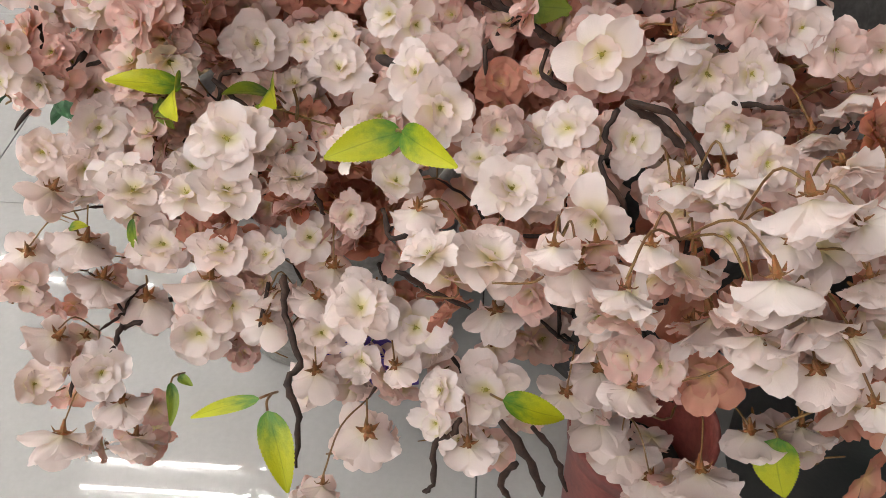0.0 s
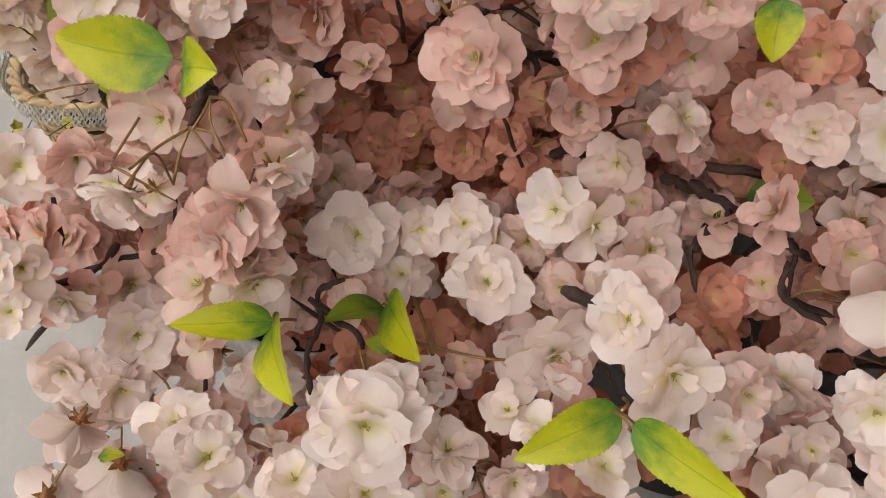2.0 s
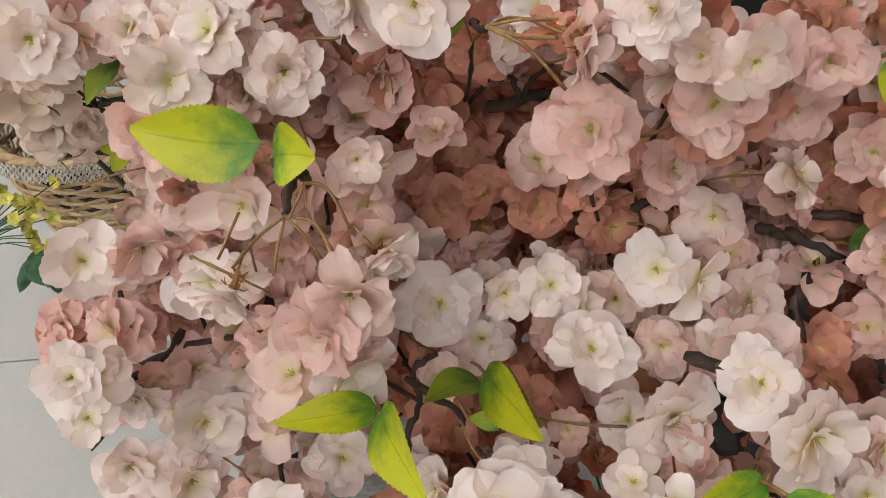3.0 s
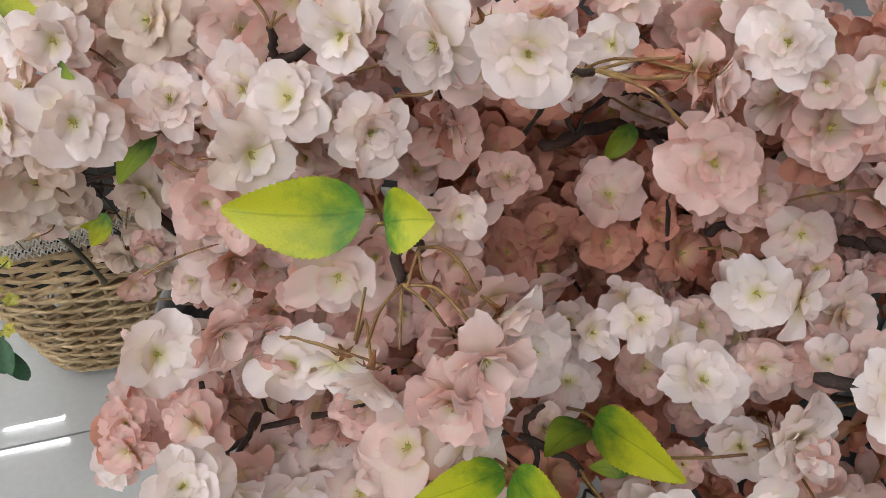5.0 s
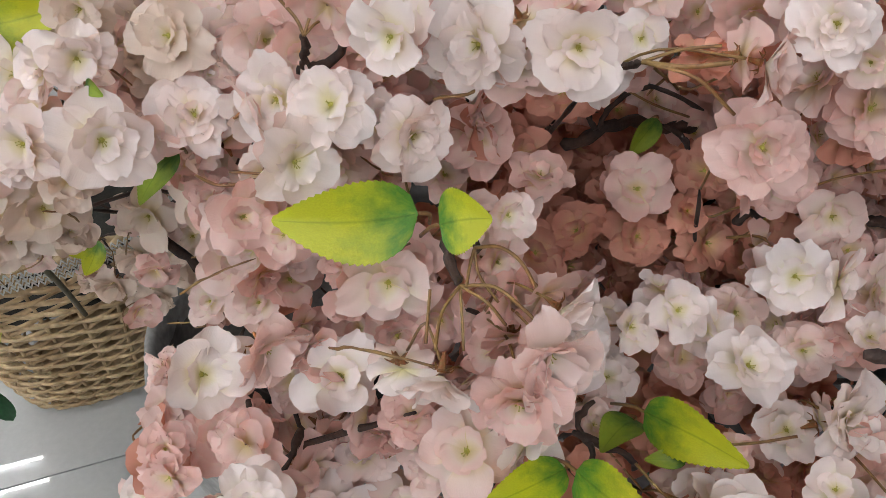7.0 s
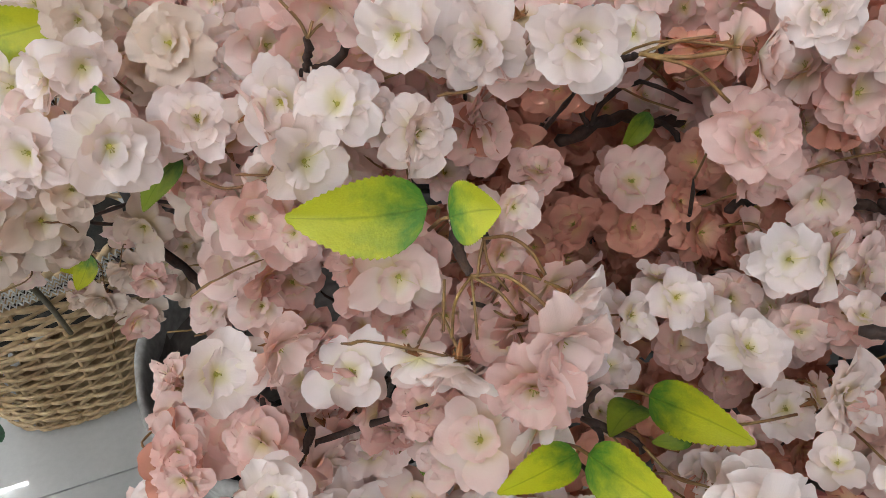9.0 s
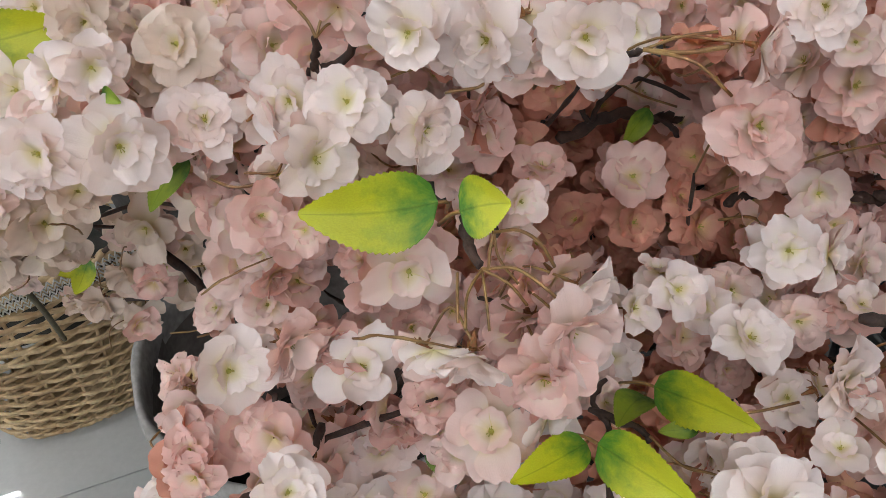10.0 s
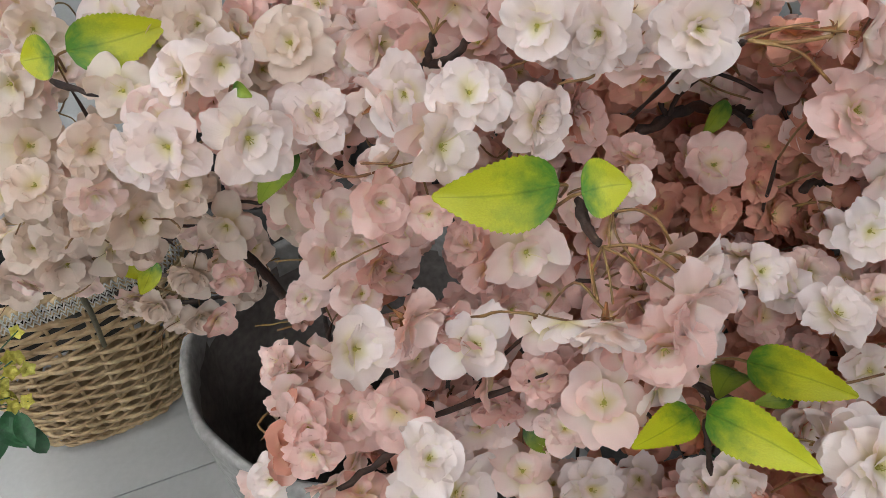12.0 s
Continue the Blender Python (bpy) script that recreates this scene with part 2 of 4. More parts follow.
# ---- artificial cherry blossom: petals, heart, calyx, leaves ----
def petal(bm, uv, rnd, azimuth, length, width, lift, curl, base=0.012, nu=8, nv=16, pale=0.0):
    """One petal: broad and round, softly cupped, with a faintly scalloped rim, rising by lift and bending back by curl."""
    ph, wave, twist = rnd.uniform(0, 6.3), rnd.uniform(0.3, 1.2), rnd.uniform(-0.20, 0.20)
    ph2, notch, skew = rnd.uniform(0, 6.3), rnd.choice((0.0, 0.04, 0.11)), rnd.uniform(-0.2, 0.2)
    frill, hollow = rnd.uniform(0.5, 1.4), rnd.uniform(0.04, 0.24)
    rot = Euler((0, 0, azimuth)).to_matrix()
    grid, x, z = [], base, 0.0
    for i in range(nu + 1):
        u = (i / nu) ** 0.9
        du = u - ((i - 1) / nu) ** 0.9 if i else 0
        ang = lift - curl * u * u
        x += math.cos(ang) * length * du
        z += math.sin(ang) * length * du
        half = 0.5 * width * (0.15 + 0.85 * math.sin(min(1.0, u / 0.74) * math.pi / 2) ** 1.3)
        row = []
        for j in range(nv + 1):
            v = math.sin(0.5 * math.pi * (2 * j / nv - 1)) * 0.6 + (2 * j / nv - 1) * 0.4
            edge = 0.50 * (1 - math.sqrt(1 - 0.95 * v * v)) * u ** 1.6 + notch * math.exp(-30 * (v - skew) ** 2) * u ** 6 + frill * (0.026 * math.sin(6 * v + ph2) + 0.020 * math.sin(14 * v + ph)) * u ** 5
            drop = length * edge
            rise = hollow * v * v * (0.25 + u) + 0.10 * wave * u * u * math.sin(2.9 * v + ph) + frill * (0.040 * u ** 3 * math.sin(6 * v + ph2) + 0.022 * u ** 5 * math.sin(14 * v + ph))
            px = x - drop * math.cos(ang) - rise * width * math.sin(ang) * 0.6
            pz = z - drop * math.sin(ang) + rise * width * max(0.35, math.cos(ang)) + twist * v * half * u
            row.append((bm.verts.new(rot @ Vector((px, half * (v + skew * u * (1 - v * v)), pz))), u, (v + 1) / 2))
        grid.append(row)
    for i in range(nu):
        for j in range(nv):
            q = (grid[i][j], grid[i][j + 1], grid[i + 1][j + 1], grid[i + 1][j])
            f = bm.faces.new([c[0] for c in q])
            for loop, c in zip(f.loops, q):
                loop[uv].uv = (pale + (1 - pale) * c[1], c[2])


def blossom_mesh(kind, seed, mat, fine=True):
    """Blossoms one unit wide. kinds: double, single, pompon, shaggy, bell, cup."""
    rnd = random.Random(seed)
    bm = bmesh.new()
    uv = bm.loops.layers.uv.new("UVMap")
    rings = {"double": ((5, 0.50, 0.47, 12, 14), (5, 0.40, 0.37, 30, 20), (4, 0.24, 0.24, 58, 18)),
             "single": ((5, 0.51, 0.48, 14, 14), (4, 0.30, 0.30, 44, 22)),
             "pompon": ((6, 0.50, 0.43, 4, 14), (6, 0.42, 0.38, 26, 22), (5, 0.32, 0.31, 46, 28), (4, 0.22, 0.22, 66, 22)),
             "shaggy": ((5, 0.53, 0.46, -4, 18), (6, 0.44, 0.39, 20, 30), (5, 0.34, 0.32, 48, 40)),
             "bell": ((5, 0.52, 0.43, 20, 22), (5, 0.47, 0.40, 40, 26), (5, 0.40, 0.34, 58, 16)),
             "cup": ((5, 0.52, 0.44, 34, 34), (5, 0.45, 0.40, 54, 26), (3, 0.36, 0.34, 70, 10))}[kind]
    for n, length, width, lift, curl in rings:
        turn_by = rnd.uniform(0, 6.3)
        for k in range(n):
            petal(bm, uv, rnd, turn_by + 2 * math.pi * (k + rnd.uniform(-0.16, 0.16)) / n, length * rnd.uniform(0.80, 1.12), width * rnd.uniform(0.84, 1.14),
                  radians(lift + rnd.uniform(-17, 17)), radians(curl + rnd.uniform(-30, 30)), nu=8 if fine else 5, nv=16 if fine else 10, pale=0.3 if kind in ("bell", "cup") else 0.0)
    me = bpy.data.meshes.new("blossom")
    bm.to_mesh(me)
    bm.free()
    me.materials.append(mat)
    me.polygons.foreach_set("use_smooth", [True] * len(me.polygons))
    return me


def heart_mesh(seed):
    rnd = random.Random(seed)
    bm = bmesh.new()
    lathe(bm, ((0.0, 0.0), (0.026, 0.004), (0.028, 0.02), (0.016, 0.03), (0.003, 0.028)), 7)
    for k in range(6):
        a, r = rnd.uniform(0, 6.3), rnd.uniform(0.02, 0.05)
        tip = Vector((r * math.cos(a), r * math.sin(a), rnd.uniform(0.05, 0.10)))
        tube(bm, [(0.3 * tip.x, 0.3 * tip.y, 0.015), tip * 0.85, tip], [0.0035, 0.0035, 0.008], 4)
    me = bpy.data.meshes.new("flower_heart")
    bm.to_mesh(me)
    bm.free()
    me.materials.append(POLLEN)
    return me


def calyx_mesh(seed):
    """Five rust-coloured sepals round a short cup, behind the petals."""
    rnd = random.Random(seed)
    bm = bmesh.new()
    lathe(bm, ((0.016, -0.24), (0.026, -0.18), (0.042, -0.10), (0.05, -0.03)), 7)
    for k in range(5):
        a = 2 * math.pi * k / 5 + rnd.uniform(-0.2, 0.2)
        o, s = Vector((math.cos(a), math.sin(a), 0)), Vector((-math.sin(a), math.cos(a), 0))
        rows = []
        for r, w, z in ((0.035, 0.034, -0.06), (0.075, 0.040, -0.045), (0.115, 0.024, -0.05 + rnd.uniform(-0.03, 0.02)), (0.17, 0.003, -0.08 + rnd.uniform(-0.05, 0.02))):
            rows.append([bm.verts.new(o * r + s * w + Vector((0, 0, z))), bm.verts.new(o * r + Vector((0, 0, z - 0.012))), bm.verts.new(o * r - s * w + Vector((0, 0, z)))])
        for p, q in zip(rows, rows[1:]):
            for j in (0, 1):
                bm.faces.new((p[j], p[j + 1], q[j + 1], q[j]))
    me = bpy.data.meshes.new("calyx")
    bm.to_mesh(me)
    bm.free()
    me.materials.append(SEPAL)
    return me


KINDS = ("double", "shaggy", "single", "pompon", "single", "double", "shaggy", "bell", "cup", "bell")
BLOSSOMS = [[blossom_mesh(k, 11 * i + 5, mat) for i, k in enumerate(KINDS)] for mat in PETALS]
DEEP_BLOSSOMS = [[blossom_mesh(k, 11 * i + 5, mat, False) for i, k in enumerate(KINDS)] for mat in PETALS]
HEARTS = [heart_mesh(i) for i in range(3)]
CALYXES = [calyx_mesh(i) for i in range(3)]


def blossom(parent, at, width, axis, tone, rnd, heart=True, calyx=True, deep=False, hanging=True):
    """hanging: may be a long bell; otherwise it opens flat."""
    choice = (DEEP_BLOSSOMS if deep else BLOSSOMS)[tone]
    ob = new("blossom", rnd.choice(choice[7:] if hanging and not deep else choice[:7]))
    ob.parent = parent
    q = Vector(axis).to_track_quat("Z", "Y")
    ob.matrix_basis = Matrix.LocRotScale(Vector(at), q, Vector((width,) * 3)) @ pose(0, 0, 0, 0, 0, rnd.uniform(0, 360))
    if heart:
        new("flower_heart", rnd.choice(HEARTS)).parent = ob
    if calyx:
        new("calyx", rnd.choice(CALYXES)).parent = ob
    return ob


def leaf(parent, base, tip, width, dark, rnd, facing=(-0.15, -0.6, 0.8)):
    """A toothed cloth leaf, folded along its midrib and bowed, with a short stalk."""
    base, tip = Vector(base), Vector(tip)
    way = tip - base
    length = way.length
    x = way.normalized()
    z = Vector(facing)
    z = (z - x * z.dot(x)).normalized()
    y = z.cross(x)
    roll = rnd.uniform(-0.25, 0.25)
    y, z = y * math.cos(roll) + z * math.sin(roll), z * math.cos(roll) - y * math.sin(roll)
    bm = bmesh.new()
    uv = bm.loops.layers.uv.new("UVMap")
    n, bow, side_bow = 40, rnd.uniform(0.03, 0.09) * length, rnd.uniform(-0.06, 0.06) * length
    rows = []
    for i in range(n + 1):
        u = i / n
        half = 0.5 * width * (math.sin(math.pi * u ** 0.66) ** 0.8 if 0 < u < 1 else 0.0)
        tooth = half * (0.06 if i % 2 else 0.0) + 0.0004
        mid = base + x * length * u + z * bow * math.sin(math.pi * u) + y * side_bow * math.sin(math.pi * u)
        row = []
        for j, v in enumerate((-1, -0.5, 0, 0.5, 1)):
            h = (half + (tooth if abs(v) == 1 else 0)) * v
            lift = abs(h) * 0.28 + 0.02 * width * math.sin(7 * u + 3 * v)
            row.append((bm.verts.new(mid + y * h + z * lift + (x * 0.012 * length if abs(v) == 1 and i % 2 else Vector())), u, (v + 1) / 2))
        rows.append(row)
    for a, b in zip(rows, rows[1:]):
        for j in range(4):
            q = (a[j], a[j + 1], b[j + 1], b[j])
            f = bm.faces.new([c[0] for c in q])
            for loop, c in zip(f.loops, q):
                loop[uv].uv = (c[1], c[2])
    return part("leaf", bm, LEAF_DARK if dark else LEAF_BRIGHT, parent)

# each spray: x, y, z, width, azimuth and rise of its axis, tone (0 white, 1 blush, 2 pink, 3 peach painting deep shade,
# 4 cream)
SPRAYS = []
SPRAYS.append([
    (-0.375, 0.406, 0.592, 0.070, -105, -50, 0), (-0.394, 0.435, 0.643, 0.049, -67, 48, 0), (-0.321, 0.436, 0.606, 0.062, -138, -77, 0),
    (-0.306, 0.409, 0.582, 0.059, -86, -51, 0), (-0.332, 0.447, 0.644, 0.063, -60, 39, 0), (-0.369, 0.463, 0.678, 0.062, -148, -63, 0),
    (-0.406, 0.504, 0.705, 0.055, -77, 15, 1), (-0.348, 0.536, 0.675, 0.069, -123, -62, 0), (-0.312, 0.542, 0.641, 0.071, -159, -75, 0)])
SPRAYS.append([
    (-0.404, 0.532, 0.722, 0.060, -169, -63, 0), (-0.362, 0.560, 0.708, 0.074, -133, -59, 0), (-0.368, 0.556, 0.782, 0.058, -135, -59, 0),
    (-0.376, 0.584, 0.808, 0.053, -64, 37, 0), (-0.338, 0.575, 0.794, 0.056, -62, 32, 0), (-0.324, 0.602, 0.822, 0.069, -62, 35, 0),
    (-0.281, 0.519, 0.837, 0.052, -88, 62, 0)])
SPRAYS.append([
    (-0.431, 0.680, 0.807, 0.038, -127, 37, 0), (-0.397, 0.700, 0.857, 0.045, -75, 26, 1), (-0.401, 0.672, 0.863, 0.048, -110, 53, 1),
    (-0.373, 0.661, 0.866, 0.052, -106, 53, 2), (-0.358, 0.793, 0.852, 0.040, -120, 27, 1), (-0.328, 0.630, 0.845, 0.064, -74, 18, 1),
    (-0.305, 0.653, 0.815, 0.057, -73, 43, 0), (-0.326, 0.749, 0.881, 0.046, -109, 38, 1), (-0.404, 0.651, 0.886, 0.033, -115, 37, 2),
    (-0.406, 0.639, 0.874, 0.037, -115, 37, 2)])
SPRAYS.append([
    (-0.371, 0.563, 0.902, 0.039, -66, 44, 0), (-0.364, 0.557, 0.948, 0.041, -66, 41, 0), (-0.370, 0.640, 0.951, 0.054, -81, 24, 0),
    (-0.301, 0.623, 0.936, 0.053, -111, 48, 0), (-0.334, 0.643, 0.953, 0.051, -77, 11, 1), (-0.265, 0.574, 0.888, 0.038, -130, 53, 1),
    (-0.269, 0.597, 0.914, 0.038, -127, 50, 2), (-0.293, 0.628, 0.844, 0.052, -121, 54, 0), (-0.253, 0.557, 0.925, 0.060, -131, 40, 1),
    (-0.277, 0.597, 0.820, 0.052, -126, 57, 1), (-0.253, 0.485, 0.851, 0.062, -29, 62, 0), (-0.270, 0.548, 1.007, 0.042, -112, -30, 0)])
SPRAYS.append([
    (-0.223, 0.445, 0.710, 0.064, -102, 39, 0), (-0.189, 0.456, 0.737, 0.061, -73, 31, 0), (-0.202, 0.455, 0.769, 0.064, -127, -74, 0),
    (-0.151, 0.424, 0.754, 0.048, -148, -80, 0), (-0.246, 0.489, 0.783, 0.060, -45, 65, 0), (-0.147, 0.444, 0.768, 0.039, -103, -67, 0),
    (-0.188, 0.470, 0.796, 0.058, -58, 61, 0), (-0.152, 0.469, 0.790, 0.046, -72, 46, 0), (-0.105, 0.427, 0.781, 0.047, -146, -83, 0),
    (-0.105, 0.380, 0.742, 0.051, -131, -81, 0), (-0.100, 0.404, 0.765, 0.047, -71, 40, 0), (-0.113, 0.476, 0.804, 0.055, -67, 50, 0)])
SPRAYS.append([
    (-0.095, 0.296, 0.707, 0.040, -92, -51, 0), (-0.061, 0.335, 0.721, 0.062, -111, -81, 0), (-0.006, 0.342, 0.726, 0.043, -123, 41, 0),
    (-0.067, 0.387, 0.749, 0.042, -71, 21, 0), (-0.038, 0.375, 0.757, 0.041, -62, -75, 0), (-0.002, 0.362, 0.744, 0.046, -133, 42, 0),
    (0.021, 0.330, 0.711, 0.050, -83, -81, 0), (-0.022, 0.398, 0.780, 0.059, -87, 47, 0), (-0.063, 0.391, 0.815, 0.059, -90, 63, 0),
    (0.036, 0.371, 0.731, 0.070, -95, 57, 0)])
SPRAYS.append([
    (-0.376, 0.826, 0.654, 0.068, -39, 26, 4)])
SPRAYS.append([
    (-0.609, 1.236, 0.611, 0.074, -93, 9, 4)])
SPRAYS.append([
    (-0.561, 1.122, 0.736, 0.066, -96, 20, 4), (-0.533, 1.082, 0.732, 0.065, -90, 8, 4), (-0.525, 1.085, 0.772, 0.068, -90, 24, 4),
    (-0.485, 1.066, 0.747, 0.065, -94, 21, 4), (-0.461, 1.114, 0.609, 0.055, -106, -12, 4), (-0.416, 1.054, 0.694, 0.068, -105, -4, 4)])
SPRAYS.append([
    (-0.476, 0.885, 0.934, 0.046, -91, 28, 4), (-0.453, 0.878, 0.909, 0.063, -93, 31, 4), (-0.470, 0.892, 0.971, 0.051, -89, 31, 4),
    (-0.512, 0.949, 0.954, 0.063, -91, 31, 4), (-0.436, 0.892, 1.010, 0.056, -93, 28, 4), (-0.419, 0.818, 0.969, 0.043, -95, 35, 4),
    (-0.506, 0.947, 1.007, 0.053, -94, 22, 4), (-0.401, 0.934, 1.017, 0.047, -96, 25, 4), (-0.387, 0.914, 0.850, 0.059, -102, 21, 4),
    (-0.479, 0.961, 1.038, 0.049, -89, 23, 4), (-0.336, 0.834, 0.920, 0.068, -104, 37, 4), (-0.428, 0.771, 1.032, 0.052, -116, 34, 0),
    (-0.516, 0.910, 0.943, 0.050, -115, 37, 4)])
SPRAYS.append([
    (-0.196, 0.454, 0.877, 0.050, -26, 74, 0), (-0.157, 0.431, 0.902, 0.053, 2, 79, 0), (-0.180, 0.509, 0.859, 0.042, -144, 42, 0),
    (-0.155, 0.452, 0.932, 0.063, -85, 52, 0), (-0.138, 0.487, 0.897, 0.042, -54, 23, 0), (-0.112, 0.460, 0.887, 0.047, 2, 71, 0),
    (-0.219, 0.550, 0.930, 0.059, -73, 17, 0), (-0.168, 0.564, 0.892, 0.031, -89, 53, 1), (-0.097, 0.523, 0.879, 0.030, -105, 57, 2),
    (-0.073, 0.456, 0.851, 0.040, -81, 44, 1), (-0.090, 0.440, 0.802, 0.051, -151, -84, 0)])
SPRAYS.append([
    (-0.535, 1.023, 0.875, 0.060, -92, 28, 4)])
SPRAYS.append([
    (-0.235, 0.572, 0.801, 0.053, -79, 52, 0), (-0.228, 0.597, 0.773, 0.044, -133, 57, 1), (-0.186, 0.576, 0.772, 0.044, -140, 55, 0),
    (-0.133, 0.603, 0.872, 0.045, -95, 51, 0), (-0.227, 0.674, 0.884, 0.061, -69, 19, 2), (-0.160, 0.604, 0.912, 0.061, -75, 32, 0),
    (-0.175, 0.656, 0.915, 0.051, -75, 30, 1), (-0.119, 0.606, 0.912, 0.039, -79, 32, 0)])
SPRAYS.append([
    (-0.232, 0.542, 0.975, 0.055, -121, 17, 2), (-0.214, 0.548, 0.995, 0.052, -97, 6, 1), (-0.197, 0.567, 1.000, 0.043, -66, -18, 0),
    (-0.202, 0.621, 1.021, 0.031, -92, 26, 1), (-0.268, 0.624, 0.995, 0.055, -112, 21, 1), (-0.199, 0.636, 0.973, 0.037, -85, 40, 2),
    (-0.311, 0.660, 1.014, 0.029, -109, 33, 2), (-0.235, 0.669, 1.049, 0.047, -80, 30, 0), (-0.297, 0.670, 1.050, 0.052, -78, 30, 0)])
SPRAYS.append([
    (-0.386, 0.743, 1.041, 0.060, -101, 32, 0), (-0.386, 0.777, 1.072, 0.044, -90, 20, 0), (-0.335, 0.770, 1.026, 0.054, -107, 26, 0),
    (-0.336, 0.802, 1.062, 0.055, -105, 26, 4), (-0.306, 0.725, 1.006, 0.044, -85, 31, 0), (-0.292, 0.728, 1.051, 0.052, -114, 30, 0),
    (-0.299, 0.796, 1.044, 0.041, -110, 28, 0), (-0.381, 0.854, 1.064, 0.048, -99, 24, 4), (-0.273, 0.683, 1.069, 0.048, -119, 25, 0),
    (-0.334, 0.781, 0.899, 0.057, -107, 35, 1), (-0.307, 0.787, 0.912, 0.045, -109, 39, 1), (-0.398, 0.961, 0.964, 0.055, -115, 37, 4),
    (-0.367, 0.990, 1.009, 0.060, -115, 37, 4)])
SPRAYS.append([
    (-0.302, 0.751, 0.892, 0.052, -112, 37, 2), (-0.167, 0.701, 0.945, 0.046, -90, 38, 3), (-0.257, 0.653, 0.917, 0.049, -115, 37, 2),
    (-0.206, 0.632, 0.934, 0.046, -115, 37, 2), (-0.227, 0.654, 0.917, 0.043, -115, 37, 2)])
SPRAYS.append([
    (-0.419, 1.107, 0.575, 0.056, -101, -12, 4), (-0.365, 1.060, 0.649, 0.066, -90, 2, 4)])
SPRAYS.append([
    (-0.358, 0.974, 0.766, 0.051, -98, 22, 4)])
SPRAYS.append([
    (-0.008, 0.335, 0.936, 0.045, -155, 78, 0), (0.031, 0.344, 0.923, 0.061, -116, 84, 0), (-0.017, 0.392, 0.917, 0.042, -176, -80, 0),
    (0.044, 0.383, 0.948, 0.051, -169, 86, 0), (0.078, 0.312, 0.947, 0.056, -80, -67, 0), (0.067, 0.395, 0.927, 0.040, -79, 61, 0),
    (0.058, 0.287, 0.993, 0.032, -22, -84, 0), (-0.034, 0.433, 0.908, 0.045, -83, 60, 0), (0.026, 0.435, 0.927, 0.038, -93, 41, 0),
    (0.096, 0.365, 0.935, 0.056, -135, 17, 0), (0.089, 0.286, 0.937, 0.035, -100, 20, 0), (-0.002, 0.454, 0.957, 0.059, -90, 32, 0)])
SPRAYS.append([
    (-0.068, 0.445, 0.925, 0.033, -119, 41, 0), (-0.049, 0.497, 0.916, 0.058, -78, 25, 0), (-0.020, 0.483, 0.967, 0.047, -140, 58, 0),
    (-0.063, 0.519, 0.886, 0.044, -146, 40, 0), (-0.020, 0.525, 0.944, 0.029, -119, 49, 0), (-0.083, 0.544, 0.928, 0.052, -97, 46, 0),
    (-0.038, 0.548, 0.916, 0.041, -148, 41, 1), (0.038, 0.451, 0.940, 0.036, -95, 39, 1), (-0.021, 0.555, 0.960, 0.044, -81, 31, 0),
    (-0.043, 0.568, 0.962, 0.049, -145, 37, 0), (0.014, 0.553, 0.939, 0.049, -91, 33, 1), (0.069, 0.428, 0.921, 0.033, -133, 36, 0)])
SPRAYS.append([
    (-0.247, 0.659, 1.113, 0.043, -130, 20, 0), (-0.198, 0.670, 1.092, 0.056, -127, 16, 0), (-0.168, 0.627, 1.106, 0.051, -128, 15, 0),
    (-0.180, 0.705, 1.007, 0.053, -88, 33, 2), (-0.096, 0.582, 1.104, 0.039, -52, -6, 1), (-0.074, 0.705, 1.085, 0.048, -115, 37, 1),
    (-0.027, 0.714, 1.054, 0.042, -115, 37, 2), (-0.091, 0.682, 1.066, 0.039, -115, 37, 0)])
SPRAYS.append([
    (0.044, 0.407, 0.787, 0.053, -47, -73, 0), (0.103, 0.374, 0.718, 0.048, -107, -75, 0), (0.130, 0.385, 0.736, 0.066, -67, -75, 0),
    (0.095, 0.465, 0.675, 0.062, -100, 47, 1), (0.071, 0.465, 0.918, 0.050, -116, 21, 0), (0.122, 0.288, 0.858, 0.044, -64, -74, 0),
    (0.094, 0.406, 0.941, 0.036, -129, 41, 0), (0.140, 0.299, 0.868, 0.040, -108, 35, 1)])
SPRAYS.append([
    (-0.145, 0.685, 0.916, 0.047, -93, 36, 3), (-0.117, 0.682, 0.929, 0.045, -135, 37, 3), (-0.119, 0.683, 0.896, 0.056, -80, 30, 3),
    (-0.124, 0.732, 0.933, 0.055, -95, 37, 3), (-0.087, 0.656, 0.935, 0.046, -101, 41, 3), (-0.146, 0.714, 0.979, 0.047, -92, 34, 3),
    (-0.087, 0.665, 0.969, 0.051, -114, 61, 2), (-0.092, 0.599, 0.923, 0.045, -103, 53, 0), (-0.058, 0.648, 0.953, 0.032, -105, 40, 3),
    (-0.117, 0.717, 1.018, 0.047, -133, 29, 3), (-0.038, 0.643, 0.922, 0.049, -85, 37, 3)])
SPRAYS.append([
    (0.091, 0.257, 0.992, 0.036, -87, -52, 0), (0.108, 0.287, 0.993, 0.032, -53, -76, 0), (0.153, 0.253, 0.989, 0.036, -85, -51, 0),
    (0.154, 0.241, 1.019, 0.047, -75, -50, 0), (0.140, 0.302, 0.963, 0.044, -50, -74, 0), (0.160, 0.246, 0.969, 0.040, -76, -50, 0),
    (0.156, 0.305, 0.983, 0.034, -109, 20, 0), (0.131, 0.332, 0.995, 0.035, -72, -67, 0), (0.172, 0.271, 1.040, 0.055, -66, -49, 0),
    (0.181, 0.289, 0.995, 0.035, -9, -66, 0), (0.156, 0.327, 1.004, 0.037, -57, -64, 0), (0.156, 0.289, 0.928, 0.062, -86, -51, 0)])
